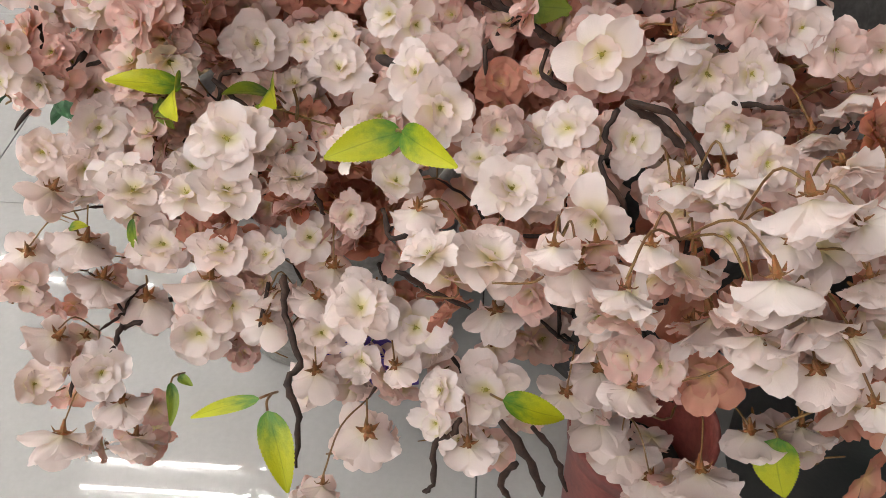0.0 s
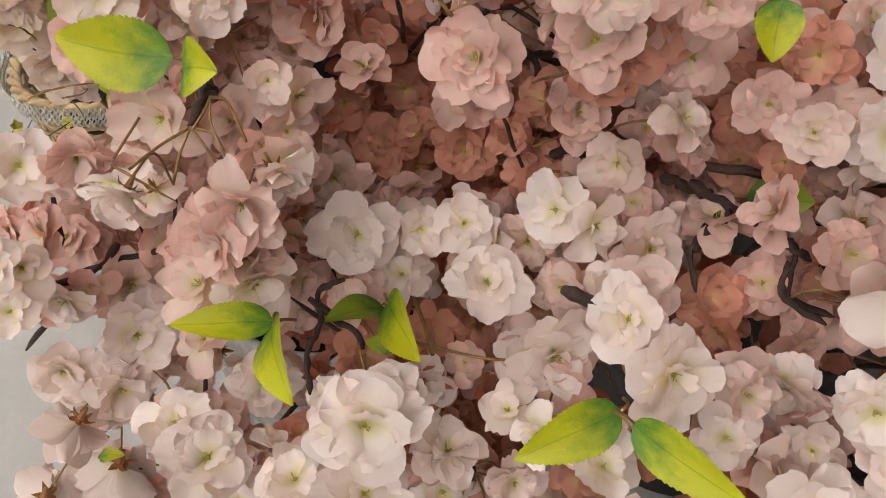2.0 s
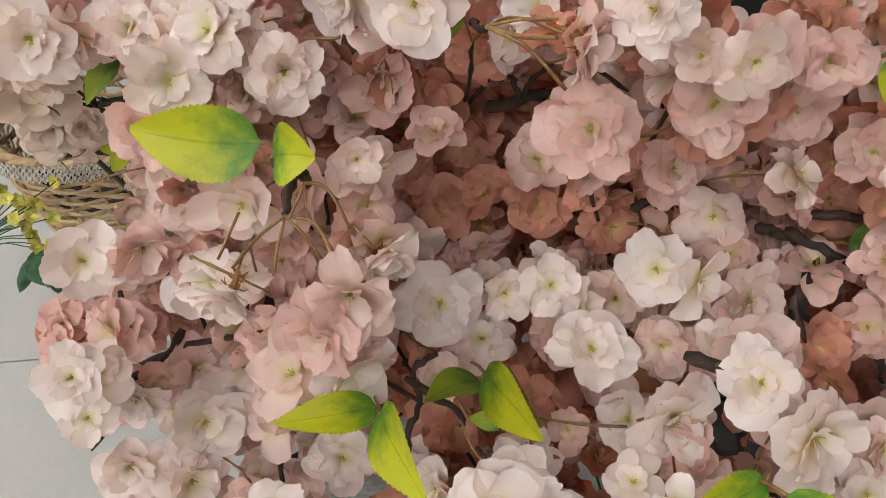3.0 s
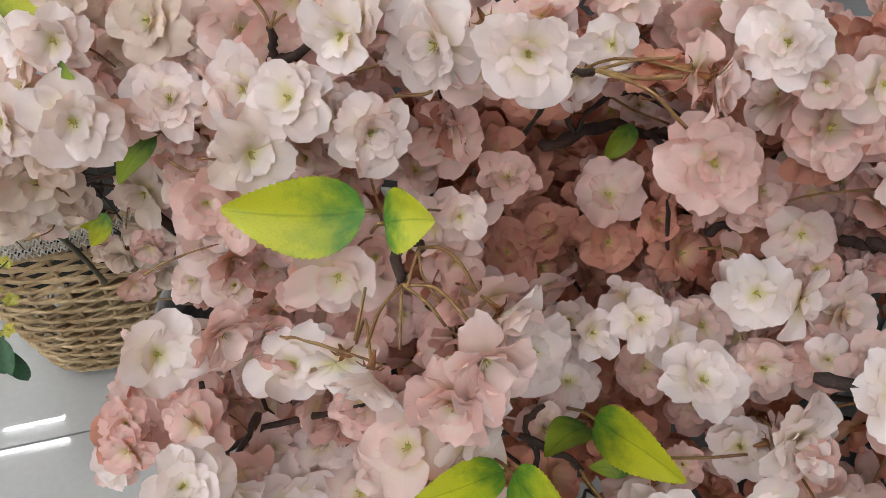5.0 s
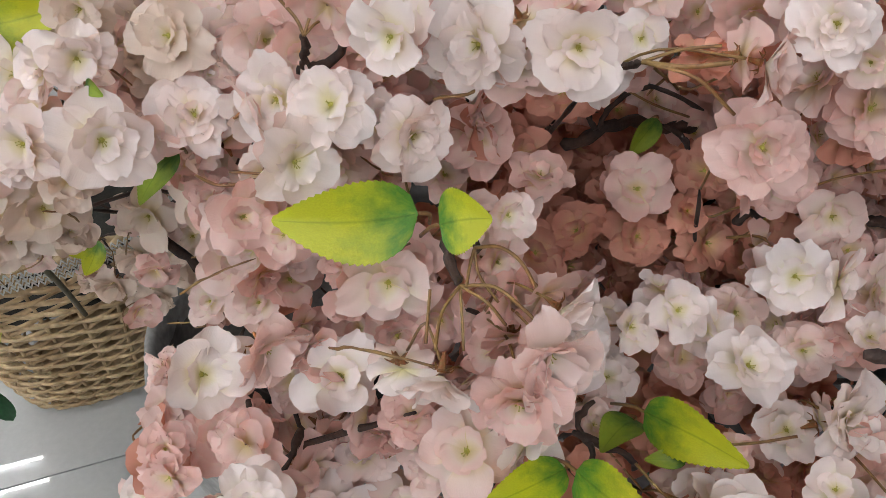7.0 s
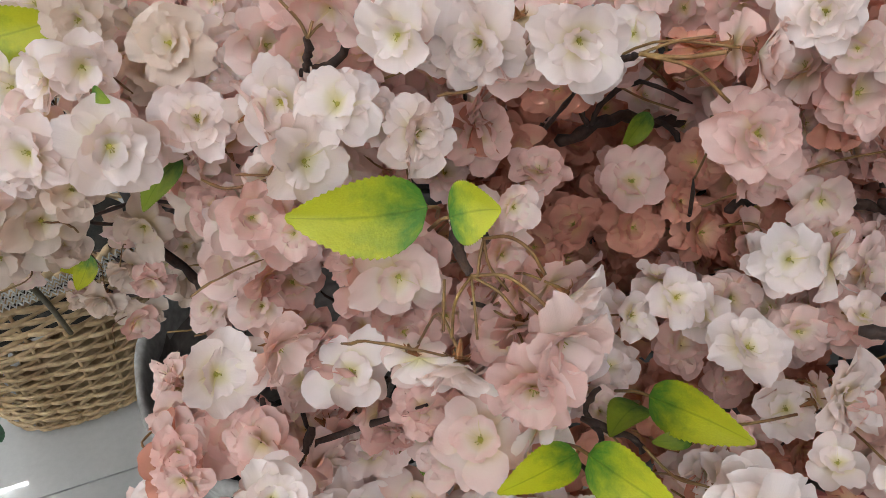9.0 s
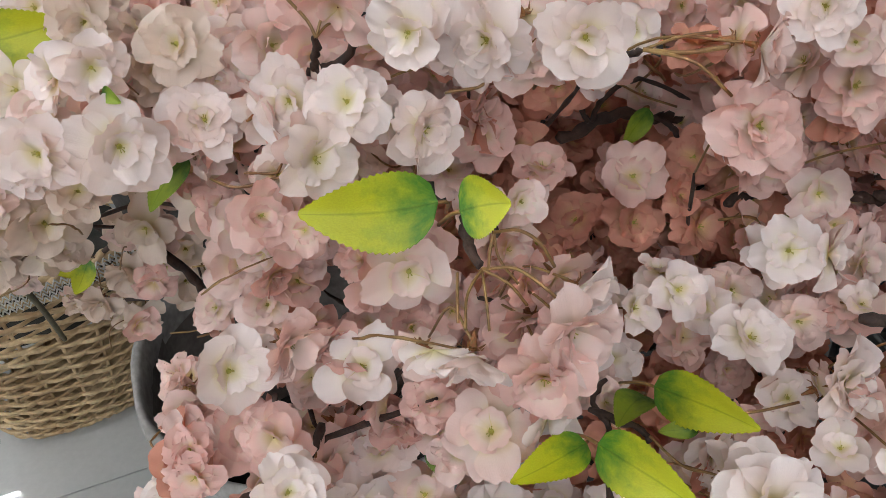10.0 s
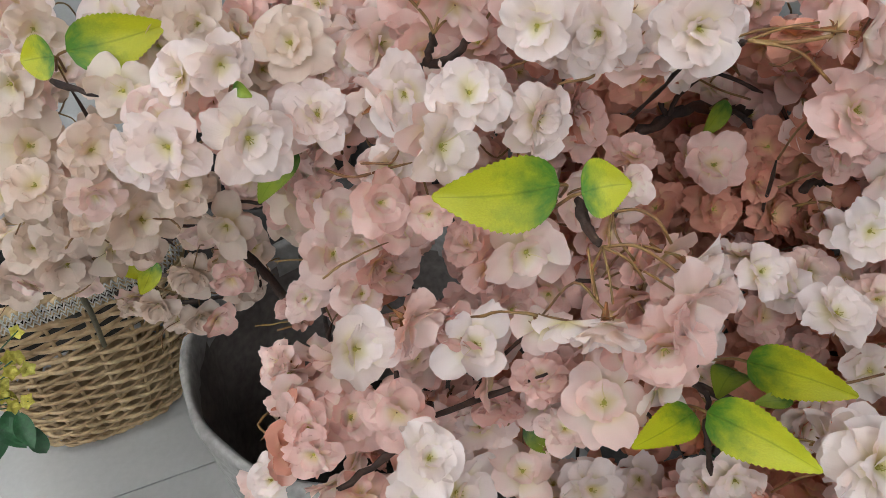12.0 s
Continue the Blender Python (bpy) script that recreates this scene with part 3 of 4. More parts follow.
SPRAYS.append([
    (-0.075, 0.589, 0.908, 0.043, -147, 40, 0), (-0.050, 0.592, 0.910, 0.043, -85, 33, 1), (-0.009, 0.630, 0.944, 0.049, -147, 33, 3),
    (0.007, 0.577, 0.956, 0.036, -119, 43, 2), (-0.004, 0.588, 0.978, 0.046, -123, 39, 1), (-0.034, 0.667, 0.965, 0.045, -143, 32, 3),
    (-0.027, 0.605, 1.003, 0.038, -112, 38, 2), (0.041, 0.570, 0.945, 0.031, -108, 46, 1), (-0.091, 0.575, 1.062, 0.053, -103, 30, 2), (0.015, 0.557, 1.033, 0.036, -55, 32, 1)])
SPRAYS.append([
    (-0.275, 0.881, 1.028, 0.059, -109, 25, 2), (-0.244, 0.897, 1.037, 0.052, -115, 37, 2)])
SPRAYS.append([
    (0.143, 0.388, 0.649, 0.068, -69, -74, 0), (0.167, 0.376, 0.619, 0.066, -39, -75, 0), (0.192, 0.354, 0.606, 0.058, -55, -69, 0),
    (0.207, 0.310, 0.701, 0.068, -62, -71, 0), (0.231, 0.311, 0.762, 0.055, -40, -65, 0)])
SPRAYS.append([
    (-0.071, 0.575, 1.122, 0.041, -131, 16, 0), (-0.047, 0.570, 1.100, 0.033, -134, 18, 1), (-0.029, 0.556, 1.104, 0.036, -107, 25, 1),
    (-0.034, 0.570, 1.072, 0.048, -106, 34, 2), (0.017, 0.569, 1.090, 0.038, -112, 20, 2), (0.026, 0.593, 1.045, 0.049, -105, 29, 2),
    (0.064, 0.571, 1.029, 0.040, -116, 33, 2), (-0.020, 0.693, 1.079, 0.049, -115, 37, 1)])
SPRAYS.append([
    (0.083, 0.423, 0.964, 0.043, -110, 43, 0), (0.098, 0.467, 0.971, 0.032, -129, 44, 2), (0.128, 0.426, 0.952, 0.050, -107, 38, 0),
    (0.104, 0.454, 1.000, 0.061, -103, 33, 0), (0.147, 0.394, 0.940, 0.038, -108, 27, 0), (0.145, 0.372, 0.948, 0.029, -7, -78, 0),
    (0.165, 0.409, 0.940, 0.038, -3, -78, 0), (0.104, 0.511, 0.975, 0.040, -119, 43, 2), (0.098, 0.502, 0.918, 0.039, -125, 38, 2),
    (0.156, 0.471, 1.000, 0.051, -76, -51, 0), (0.177, 0.456, 0.984, 0.049, -102, 23, 0), (0.074, 0.527, 0.935, 0.041, -120, 36, 2)])
SPRAYS.append([
    (0.200, 0.245, 0.941, 0.045, -30, -60, 0), (0.208, 0.246, 0.969, 0.040, -59, -47, 0), (0.214, 0.216, 0.954, 0.031, -29, -70, 0),
    (0.188, 0.253, 0.975, 0.043, -67, -49, 0), (0.212, 0.261, 0.996, 0.036, -59, -46, 0), (0.198, 0.267, 1.030, 0.040, -34, -52, 0),
    (0.200, 0.302, 1.034, 0.039, -94, 9, 0), (0.181, 0.342, 1.003, 0.038, -98, 16, 0)])
SPRAYS.append([
    (0.280, 0.326, 0.744, 0.053, -67, -49, 0)])
SPRAYS.append([
    (0.079, 0.560, 0.998, 0.033, -130, 37, 3), (0.081, 0.549, 1.027, 0.038, -117, 38, 1), (0.069, 0.589, 0.975, 0.041, -115, 37, 3),
    (0.067, 0.599, 0.999, 0.037, -118, 37, 3), (0.097, 0.565, 0.959, 0.034, -120, 39, 3), (0.122, 0.548, 1.022, 0.049, -114, 24, 0),
    (0.091, 0.586, 1.048, 0.040, -116, 33, 3), (0.134, 0.574, 1.050, 0.054, -114, 20, 0), (0.157, 0.509, 1.032, 0.039, -108, 23, 1),
    (0.169, 0.556, 1.047, 0.044, -105, 14, 1), (0.211, 0.480, 1.008, 0.045, -96, 9, 1), (0.207, 0.455, 0.984, 0.045, -104, 17, 0)])
SPRAYS.append([
    (0.191, 0.428, 0.961, 0.049, -107, 15, 0), (0.244, 0.417, 0.962, 0.045, -58, -47, 0), (0.271, 0.437, 0.979, 0.048, -58, -46, 0),
    (0.241, 0.477, 1.005, 0.042, -97, 4, 0), (0.263, 0.466, 0.995, 0.045, -99, 4, 1), (0.289, 0.458, 1.000, 0.037, -95, 3, 1)])
# Backs the hollow with blossoms coloured for deep shade.
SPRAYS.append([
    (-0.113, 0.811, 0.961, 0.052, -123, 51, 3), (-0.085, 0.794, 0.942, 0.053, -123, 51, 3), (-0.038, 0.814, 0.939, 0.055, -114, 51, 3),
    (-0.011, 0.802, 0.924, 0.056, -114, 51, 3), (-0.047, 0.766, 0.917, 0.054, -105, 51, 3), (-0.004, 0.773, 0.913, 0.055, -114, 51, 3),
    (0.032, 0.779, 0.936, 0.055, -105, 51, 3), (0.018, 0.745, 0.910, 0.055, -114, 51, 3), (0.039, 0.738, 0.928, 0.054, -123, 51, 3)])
SPRAYS.append([
    (-0.487, 1.100, 0.999, 0.064, -110, 48, 0), (-0.414, 1.080, 0.985, 0.065, -110, 48, 0), (-0.471, 1.053, 0.960, 0.059, -110, 48, 0),
    (-0.357, 1.036, 1.001, 0.064, -110, 48, 0), (-0.510, 1.050, 0.967, 0.057, -110, 48, 0), (-0.397, 1.024, 0.968, 0.054, -110, 48, 0)])
# leaves: base, tip, width, how dark
LEAVES = []
LEAVES += [
    (-0.125, 0.323, 0.770, -0.110, 0.279, 0.728, 0.023, 0), (-0.135, 0.339, 0.762, -0.191, 0.335, 0.741, 0.011, 0),
    (0.055, 0.353, 0.738, 0.106, 0.350, 0.717, 0.024, 0), (0.258, 0.308, 0.758, 0.264, 0.277, 0.725, 0.032, 0),
    (-0.269, 0.499, 0.803, -0.263, 0.480, 0.774, 0.013, 1), (-0.267, 0.446, 0.628, -0.266, 0.412, 0.603, 0.011, 1),
    (-0.369, 0.565, 0.721, -0.349, 0.564, 0.725, 0.010, 0), (-0.258, 0.448, 0.636, -0.243, 0.439, 0.633, 0.009, 1),
    (0.083, 0.567, 0.979, 0.097, 0.549, 0.971, 0.017, 1), (0.294, 0.427, 0.966, 0.283, 0.409, 0.954, 0.015, 1),
    (0.066, 0.561, 0.972, 0.099, 0.549, 0.977, 0.024, 1), (0.058, 0.575, 1.089, 0.055, 0.560, 1.065, 0.021, 0)]
LEAVES += [
    (-0.466, 0.956, 1.020, -0.394, 0.944, 1.029, 0.040, 0), (-0.475, 0.938, 1.026, -0.497, 0.944, 1.025, 0.030, 0),
    (-0.349, 0.780, 0.997, -0.381, 0.781, 0.965, 0.019, 1), (-0.242, 0.625, 1.029, -0.221, 0.611, 1.037, 0.030, 0),
    (-0.485, 1.095, 0.718, -0.469, 1.075, 0.690, 0.029, 0), (-0.452, 1.068, 0.717, -0.477, 1.061, 0.682, 0.022, 0),
    (-0.062, 0.691, 0.999, -0.080, 0.689, 0.976, 0.017, 1), (-0.264, 0.616, 0.846, -0.250, 0.597, 0.824, 0.020, 1),
    (-0.385, 0.763, 1.065, -0.378, 0.751, 1.062, 0.008, 1), (-0.147, 0.682, 1.056, -0.133, 0.677, 1.065, 0.013, 1),
    (-0.137, 0.520, 0.901, -0.155, 0.532, 0.895, 0.010, 1), (-0.138, 0.564, 0.894, -0.121, 0.501, 0.919, 0.030, 0)]
LEAVES += [
    (-0.203, 0.535, 0.915, -0.187, 0.471, 0.930, 0.030, 0), (-0.205, 0.542, 0.908, -0.259, 0.532, 0.922, 0.022, 0),
    (-0.143, 0.559, 0.890, -0.179, 0.541, 0.904, 0.022, 1), (-0.249, 0.636, 1.030, -0.316, 0.656, 1.033, 0.039, 0),
    (-0.021, 0.452, 0.934, -0.075, 0.435, 0.924, 0.026, 0), (-0.020, 0.438, 0.945, 0.017, 0.387, 0.958, 0.022, 0)]
# bare twigs: thickness and the points they bend at
TWIGS = []
TWIGS += [
    (0.0025, (-0.400, 0.620, 0.855), (-0.357, 0.625, 0.864), (-0.318, 0.629, 0.876), (-0.268, 0.594, 0.921)),
    (0.0030, (-0.129, 0.434, 0.805), (-0.128, 0.407, 0.783), (-0.116, 0.378, 0.762), (-0.125, 0.361, 0.755), (-0.113, 0.336, 0.748), (-0.115, 0.305, 0.721)),
    (0.0020, (-0.148, 0.448, 0.778), (-0.158, 0.416, 0.747)),
    (0.0028, (-0.302, 0.500, 0.656), (-0.320, 0.490, 0.658), (-0.323, 0.466, 0.655), (-0.355, 0.454, 0.644), (-0.365, 0.433, 0.623)),
    (0.0033, (0.037, 0.544, 0.948), (0.054, 0.561, 0.959), (0.077, 0.546, 0.958), (0.089, 0.528, 0.958))]
TWIGS += [
    (0.0021, (0.079, 0.520, 0.962), (0.074, 0.508, 0.948), (0.089, 0.484, 0.949)),
    (0.0030, (0.120, 0.431, 0.979), (0.140, 0.424, 0.969), (0.160, 0.411, 0.957)),
    (0.0024, (0.119, 0.422, 0.986), (0.147, 0.416, 0.979), (0.167, 0.397, 0.962), (0.168, 0.383, 0.953), (0.171, 0.347, 0.953)),
    (0.0021, (0.115, 0.425, 0.977), (0.106, 0.416, 0.966), (0.109, 0.408, 0.958), (0.102, 0.398, 0.952), (0.119, 0.370, 0.938)),
    (0.0019, (0.190, 0.431, 0.978), (0.217, 0.429, 0.976), (0.236, 0.426, 0.974)),
    (0.0040, (0.114, 0.390, 0.797), (0.149, 0.375, 0.782), (0.179, 0.344, 0.780), (0.205, 0.330, 0.769))]
TWIGS += [
    (0.0019, (0.156, 0.389, 0.758), (0.165, 0.372, 0.738), (0.188, 0.357, 0.734)),
    (0.0025, (0.014, 0.342, 0.737), (0.007, 0.331, 0.728), (-0.007, 0.326, 0.723), (-0.007, 0.304, 0.703), (-0.016, 0.297, 0.697)),
    (0.0038, (0.048, 0.347, 0.722), (0.068, 0.327, 0.699), (0.084, 0.310, 0.664)),
    (0.0028, (0.061, 0.322, 0.699), (0.047, 0.312, 0.689), (0.055, 0.302, 0.675)),
    (0.0024, (0.073, 0.349, 0.710), (0.093, 0.338, 0.687), (0.106, 0.321, 0.649)),
    (0.0025, (-0.100, 0.461, 0.868), (-0.095, 0.463, 0.843))]
TWIGS += [
    (0.0019, (-0.040, 0.391, 0.921), (-0.035, 0.369, 0.915), (-0.023, 0.371, 0.917)),
    (0.0018, (-0.032, 0.361, 0.892), (-0.005, 0.358, 0.871), (0.019, 0.352, 0.862)),
    (0.0026, (-0.327, 0.634, 0.883), (-0.340, 0.621, 0.873), (-0.366, 0.596, 0.884)),
    (0.0021, (-0.365, 0.601, 0.860), (-0.394, 0.586, 0.831)),
    (0.0021, (-0.168, 0.568, 0.910), (-0.183, 0.560, 0.910), (-0.183, 0.542, 0.902), (-0.192, 0.529, 0.887), (-0.192, 0.517, 0.862))]
TWIGS += [
    (0.0017, (-0.126, 0.563, 0.894), (-0.121, 0.546, 0.892), (-0.117, 0.516, 0.899)),
    (0.0029, (0.041, 0.585, 0.978), (0.083, 0.568, 0.980)),
    (0.0032, (0.038, 0.579, 0.967), (0.057, 0.559, 0.966), (0.092, 0.537, 0.951), (0.113, 0.526, 0.945)),
    (0.0019, (0.056, 0.557, 0.967), (0.051, 0.551, 0.955), (0.034, 0.545, 0.947), (0.032, 0.521, 0.938)),
    (0.0021, (0.088, 0.532, 0.956), (0.083, 0.514, 0.939), (0.106, 0.503, 0.932)),
    (0.0035, (-0.049, 0.508, 0.962), (-0.027, 0.491, 0.964))]
TWIGS += [
    (0.0023, (-0.189, 0.554, 0.910), (-0.163, 0.539, 0.893), (-0.158, 0.531, 0.887))]
TWIGS += [
    (0.0026, (-0.350, 0.628, 0.935), (-0.354, 0.615, 0.900)),
    (0.0046, (-0.382, 0.912, 0.831), (-0.359, 0.914, 0.769), (-0.352, 0.826, 0.805)),
    (0.0024, (-0.480, 0.919, 1.016), (-0.454, 0.894, 1.009))]
TWIGS += [
    (0.0010, (-0.142, 0.497, 0.890), (-0.155, 0.508, 0.892), (-0.161, 0.531, 0.895)),
    (0.0011, (-0.136, 0.527, 0.902), (-0.093, 0.518, 0.892), (-0.069, 0.508, 0.899)),
    (0.0009, (-0.262, 0.579, 1.031), (-0.273, 0.557, 1.023))]
TWIGS += [
    (0.0010, (-0.242, 0.591, 1.014), (-0.256, 0.580, 1.012), (-0.268, 0.559, 1.014)),
    (0.0009, (-0.242, 0.591, 1.014), (-0.247, 0.577, 1.007), (-0.251, 0.566, 0.997)),
    (0.0010, (-0.242, 0.591, 1.014), (-0.233, 0.579, 1.010), (-0.226, 0.572, 0.998)),
    (0.0011, (-0.242, 0.591, 1.014), (-0.228, 0.582, 1.016), (-0.221, 0.566, 1.014), (-0.217, 0.558, 1.010)),
    (0.0011, (-0.230, 0.601, 1.026), (-0.221, 0.593, 1.030), (-0.215, 0.582, 1.028), (-0.210, 0.574, 1.016)),
    (0.0010, (-0.230, 0.601, 1.026), (-0.234, 0.597, 1.020), (-0.240, 0.588, 1.015)),
    (0.0009, (-0.230, 0.601, 1.026), (-0.231, 0.593, 1.015), (-0.225, 0.583, 1.003)),
    (0.0032, (-0.235, 0.626, 1.019), (-0.239, 0.609, 1.014), (-0.242, 0.592, 1.013)),
    (0.0026, (-0.232, 0.614, 1.023), (-0.230, 0.607, 1.026), (-0.229, 0.600, 1.025))]
TWIGS += [
    (0.0011, (-0.272, 0.727, 1.085), (-0.274, 0.733, 1.093), (-0.282, 0.741, 1.105)),
    (0.0010, (-0.272, 0.727, 1.085), (-0.266, 0.731, 1.094), (-0.257, 0.735, 1.103)),
    (0.0009, (-0.272, 0.727, 1.085), (-0.263, 0.731, 1.089), (-0.252, 0.733, 1.088)),
    (0.0026, (-0.273, 0.741, 1.056), (-0.272, 0.734, 1.072), (-0.272, 0.728, 1.086)),
    (0.0032, (-0.274, 0.741, 1.056), (-0.260, 0.731, 1.065), (-0.245, 0.724, 1.082)),
    (0.0011, (-0.245, 0.724, 1.082), (-0.237, 0.723, 1.092), (-0.234, 0.724, 1.102))]
TWIGS += [
    (0.0020, (-0.134, 0.655, 1.078), (-0.133, 0.637, 1.083), (-0.132, 0.625, 1.091)),
    (0.0016, (-0.133, 0.624, 1.092), (-0.119, 0.609, 1.094), (-0.107, 0.593, 1.102)),
    (0.0010, (-0.133, 0.624, 1.092), (-0.118, 0.616, 1.099), (-0.103, 0.606, 1.103)),
    (0.0012, (-0.133, 0.624, 1.092), (-0.117, 0.603, 1.091), (-0.100, 0.590, 1.074)),
    (0.0011, (-0.070, 0.718, 1.007), (-0.053, 0.707, 0.997), (-0.031, 0.696, 0.988))]
TWIGS += [
    (0.0042, (-0.111, 0.721, 0.969), (-0.084, 0.721, 0.975), (-0.054, 0.720, 0.976), (-0.031, 0.711, 0.970), (-0.002, 0.708, 0.969)),
    (0.0021, (-0.088, 0.719, 0.978), (-0.091, 0.724, 0.988), (-0.097, 0.730, 0.992)),
    (0.0018, (-0.085, 0.719, 0.979), (-0.076, 0.721, 0.993), (-0.060, 0.718, 1.004), (-0.046, 0.712, 1.004), (-0.022, 0.695, 0.991)),
    (0.0021, (-0.041, 0.706, 0.978), (-0.036, 0.692, 0.975), (-0.037, 0.682, 0.971)),
    (0.0030, (-0.036, 0.631, 0.950), (-0.018, 0.630, 0.951), (-0.001, 0.626, 0.947)),
    (0.0030, (0.021, 0.582, 0.972), (0.037, 0.581, 0.964), (0.056, 0.579, 0.955))]

# ---- the tubs that hold the branches, and black ones added to darken gaps ----
VELVET = two_tone("grey_velvet", (0.28, 0.27, 0.262), (0.40, 0.39, 0.38), 9.0, 0.85, relief=0.4)
LINING = two_tone("dark_lining", (0.040, 0.036, 0.035), (0.080, 0.074, 0.072), 9.0, 0.9, relief=0.3)
TAUPE = two_tone("taupe_lining", (0.12, 0.102, 0.095), (0.20, 0.175, 0.165), 9.0, 0.9, relief=0.4)
FOAM = two_tone("dark_moss", (0.012, 0.012, 0.010), (0.03, 0.026, 0.02), 30.0, 0.95, relief=0.9)
TUB = Vector((-0.212, 1.095, 0))
BASKET = Vector((-0.60, 1.605, 0))
TUB_TOP, TUB_R = 0.45, 0.262


def fabric_tub(at, radius, top, shell, label, inside):
    """A soft lined tub with a rolled, creased rim, filled low with dark moss."""
    t = thing("fabric_tub", label, "tub", at=at)
    rnd = random.Random(4)
    bm = bmesh.new()
    rings = lathe(bm, ((radius * 0.80, 0.0), (radius * 0.84, 0.02), (radius * 0.93, top * 0.6), (radius * 0.985, top - 0.04), (radius, top - 0.012), (radius * 0.99, top),
                       (radius * 0.965, top + 0.004), (radius * 0.94, top - 0.003), (radius * 0.925, top - 0.02), (radius * 0.915, top - 0.05)), 72, close=True)
    for k, ring in enumerate(rings):
        for v in ring:
            a = math.atan2(v.co.y, v.co.x)
            s = 1 + 0.012 * math.sin(3 * a + 1 + 0.3 * k) + 0.008 * math.sin(11 * a + 0.5 * k)
            v.co.x, v.co.y = v.co.x * s, v.co.y * s
            v.co.z += 0.008 * math.sin(2 * a + 1) * (v.co.z > 0.1)
    part("shell", bm, shell, t)
    bm = bmesh.new()
    rings = lathe(bm, ((radius * 0.915, top - 0.035), (radius * 0.87, top - 0.12), (radius * 0.80, top * 0.4), (radius * 0.76, 0.06)), 60)
    for ring in rings:
        for v in ring:
            a = math.atan2(v.co.y, v.co.x)
            s = 1 + 0.02 * math.sin(9 * a + 12 * v.co.z) + 0.012 * math.sin(23 * a)
            v.co.x, v.co.y = v.co.x * s, v.co.y * s
    part("lining", bm, inside, t, "dark creased lining")
    bm = bmesh.new()
    lathe(bm, ((radius * 0.78, 0.10), (radius * 0.5, 0.125), (radius * 0.2, 0.12), (0.002, 0.13)), 30)
    for v in bm.verts:
        v.co.z += 0.012 * noise.noise(v.co * 30)
    part("moss", bm, FOAM, t)
    return t


fabric_tub(TUB, TUB_R, TUB_TOP, VELVET, "soft grey velvet tub with dark lining, standing on the tiles", TAUPE)
TUB_B = Vector((0.36, 1.02, 0))
fabric_tub(TUB_B, 0.24, 0.43, LINING, "soft black fabric tub full of blossom branches", LINING)
# Four added black tubs keep pale floor from showing in the blossom gaps.
fabric_tub(Vector((0.13, 1.56, 0)), 0.25, 0.43, LINING, "soft black fabric tub added behind the branches to darken gaps", LINING)
fabric_tub(Vector((-0.19, 1.70, 0)), 0.25, 0.43, LINING, "soft black fabric tub added beside the basket to darken gaps", LINING)
fabric_tub(Vector((0.43, 1.93, 0)), 0.25, 0.43, LINING, "soft black fabric tub added in the far corner, darkening gaps", LINING)
fabric_tub(Vector((0.70, 1.50, 0)), 0.25, 0.43, LINING, "soft black fabric tub added in the back to darken gaps", LINING)


# ---- blossom branches ----
OPEN_SPOTS = [Vector(r[:3]).lerp(Vector(r[3:6]), f) for r in LEAVES for f in (0.25, 0.6)]
OPEN_SPOTS += [Vector(p) + Vector((-0.005, -0.012, 0.012)) for radius, *pts in TWIGS if radius > 0.0033 for p in pts]
OPEN_SPOTS += [Vector(p).lerp(Vector((-0.36, 0.25, 1.45)), f) for radius, *pts in TWIGS if radius > 0.0040 for p in pts for f in (0.06, 0.12, 0.18)]


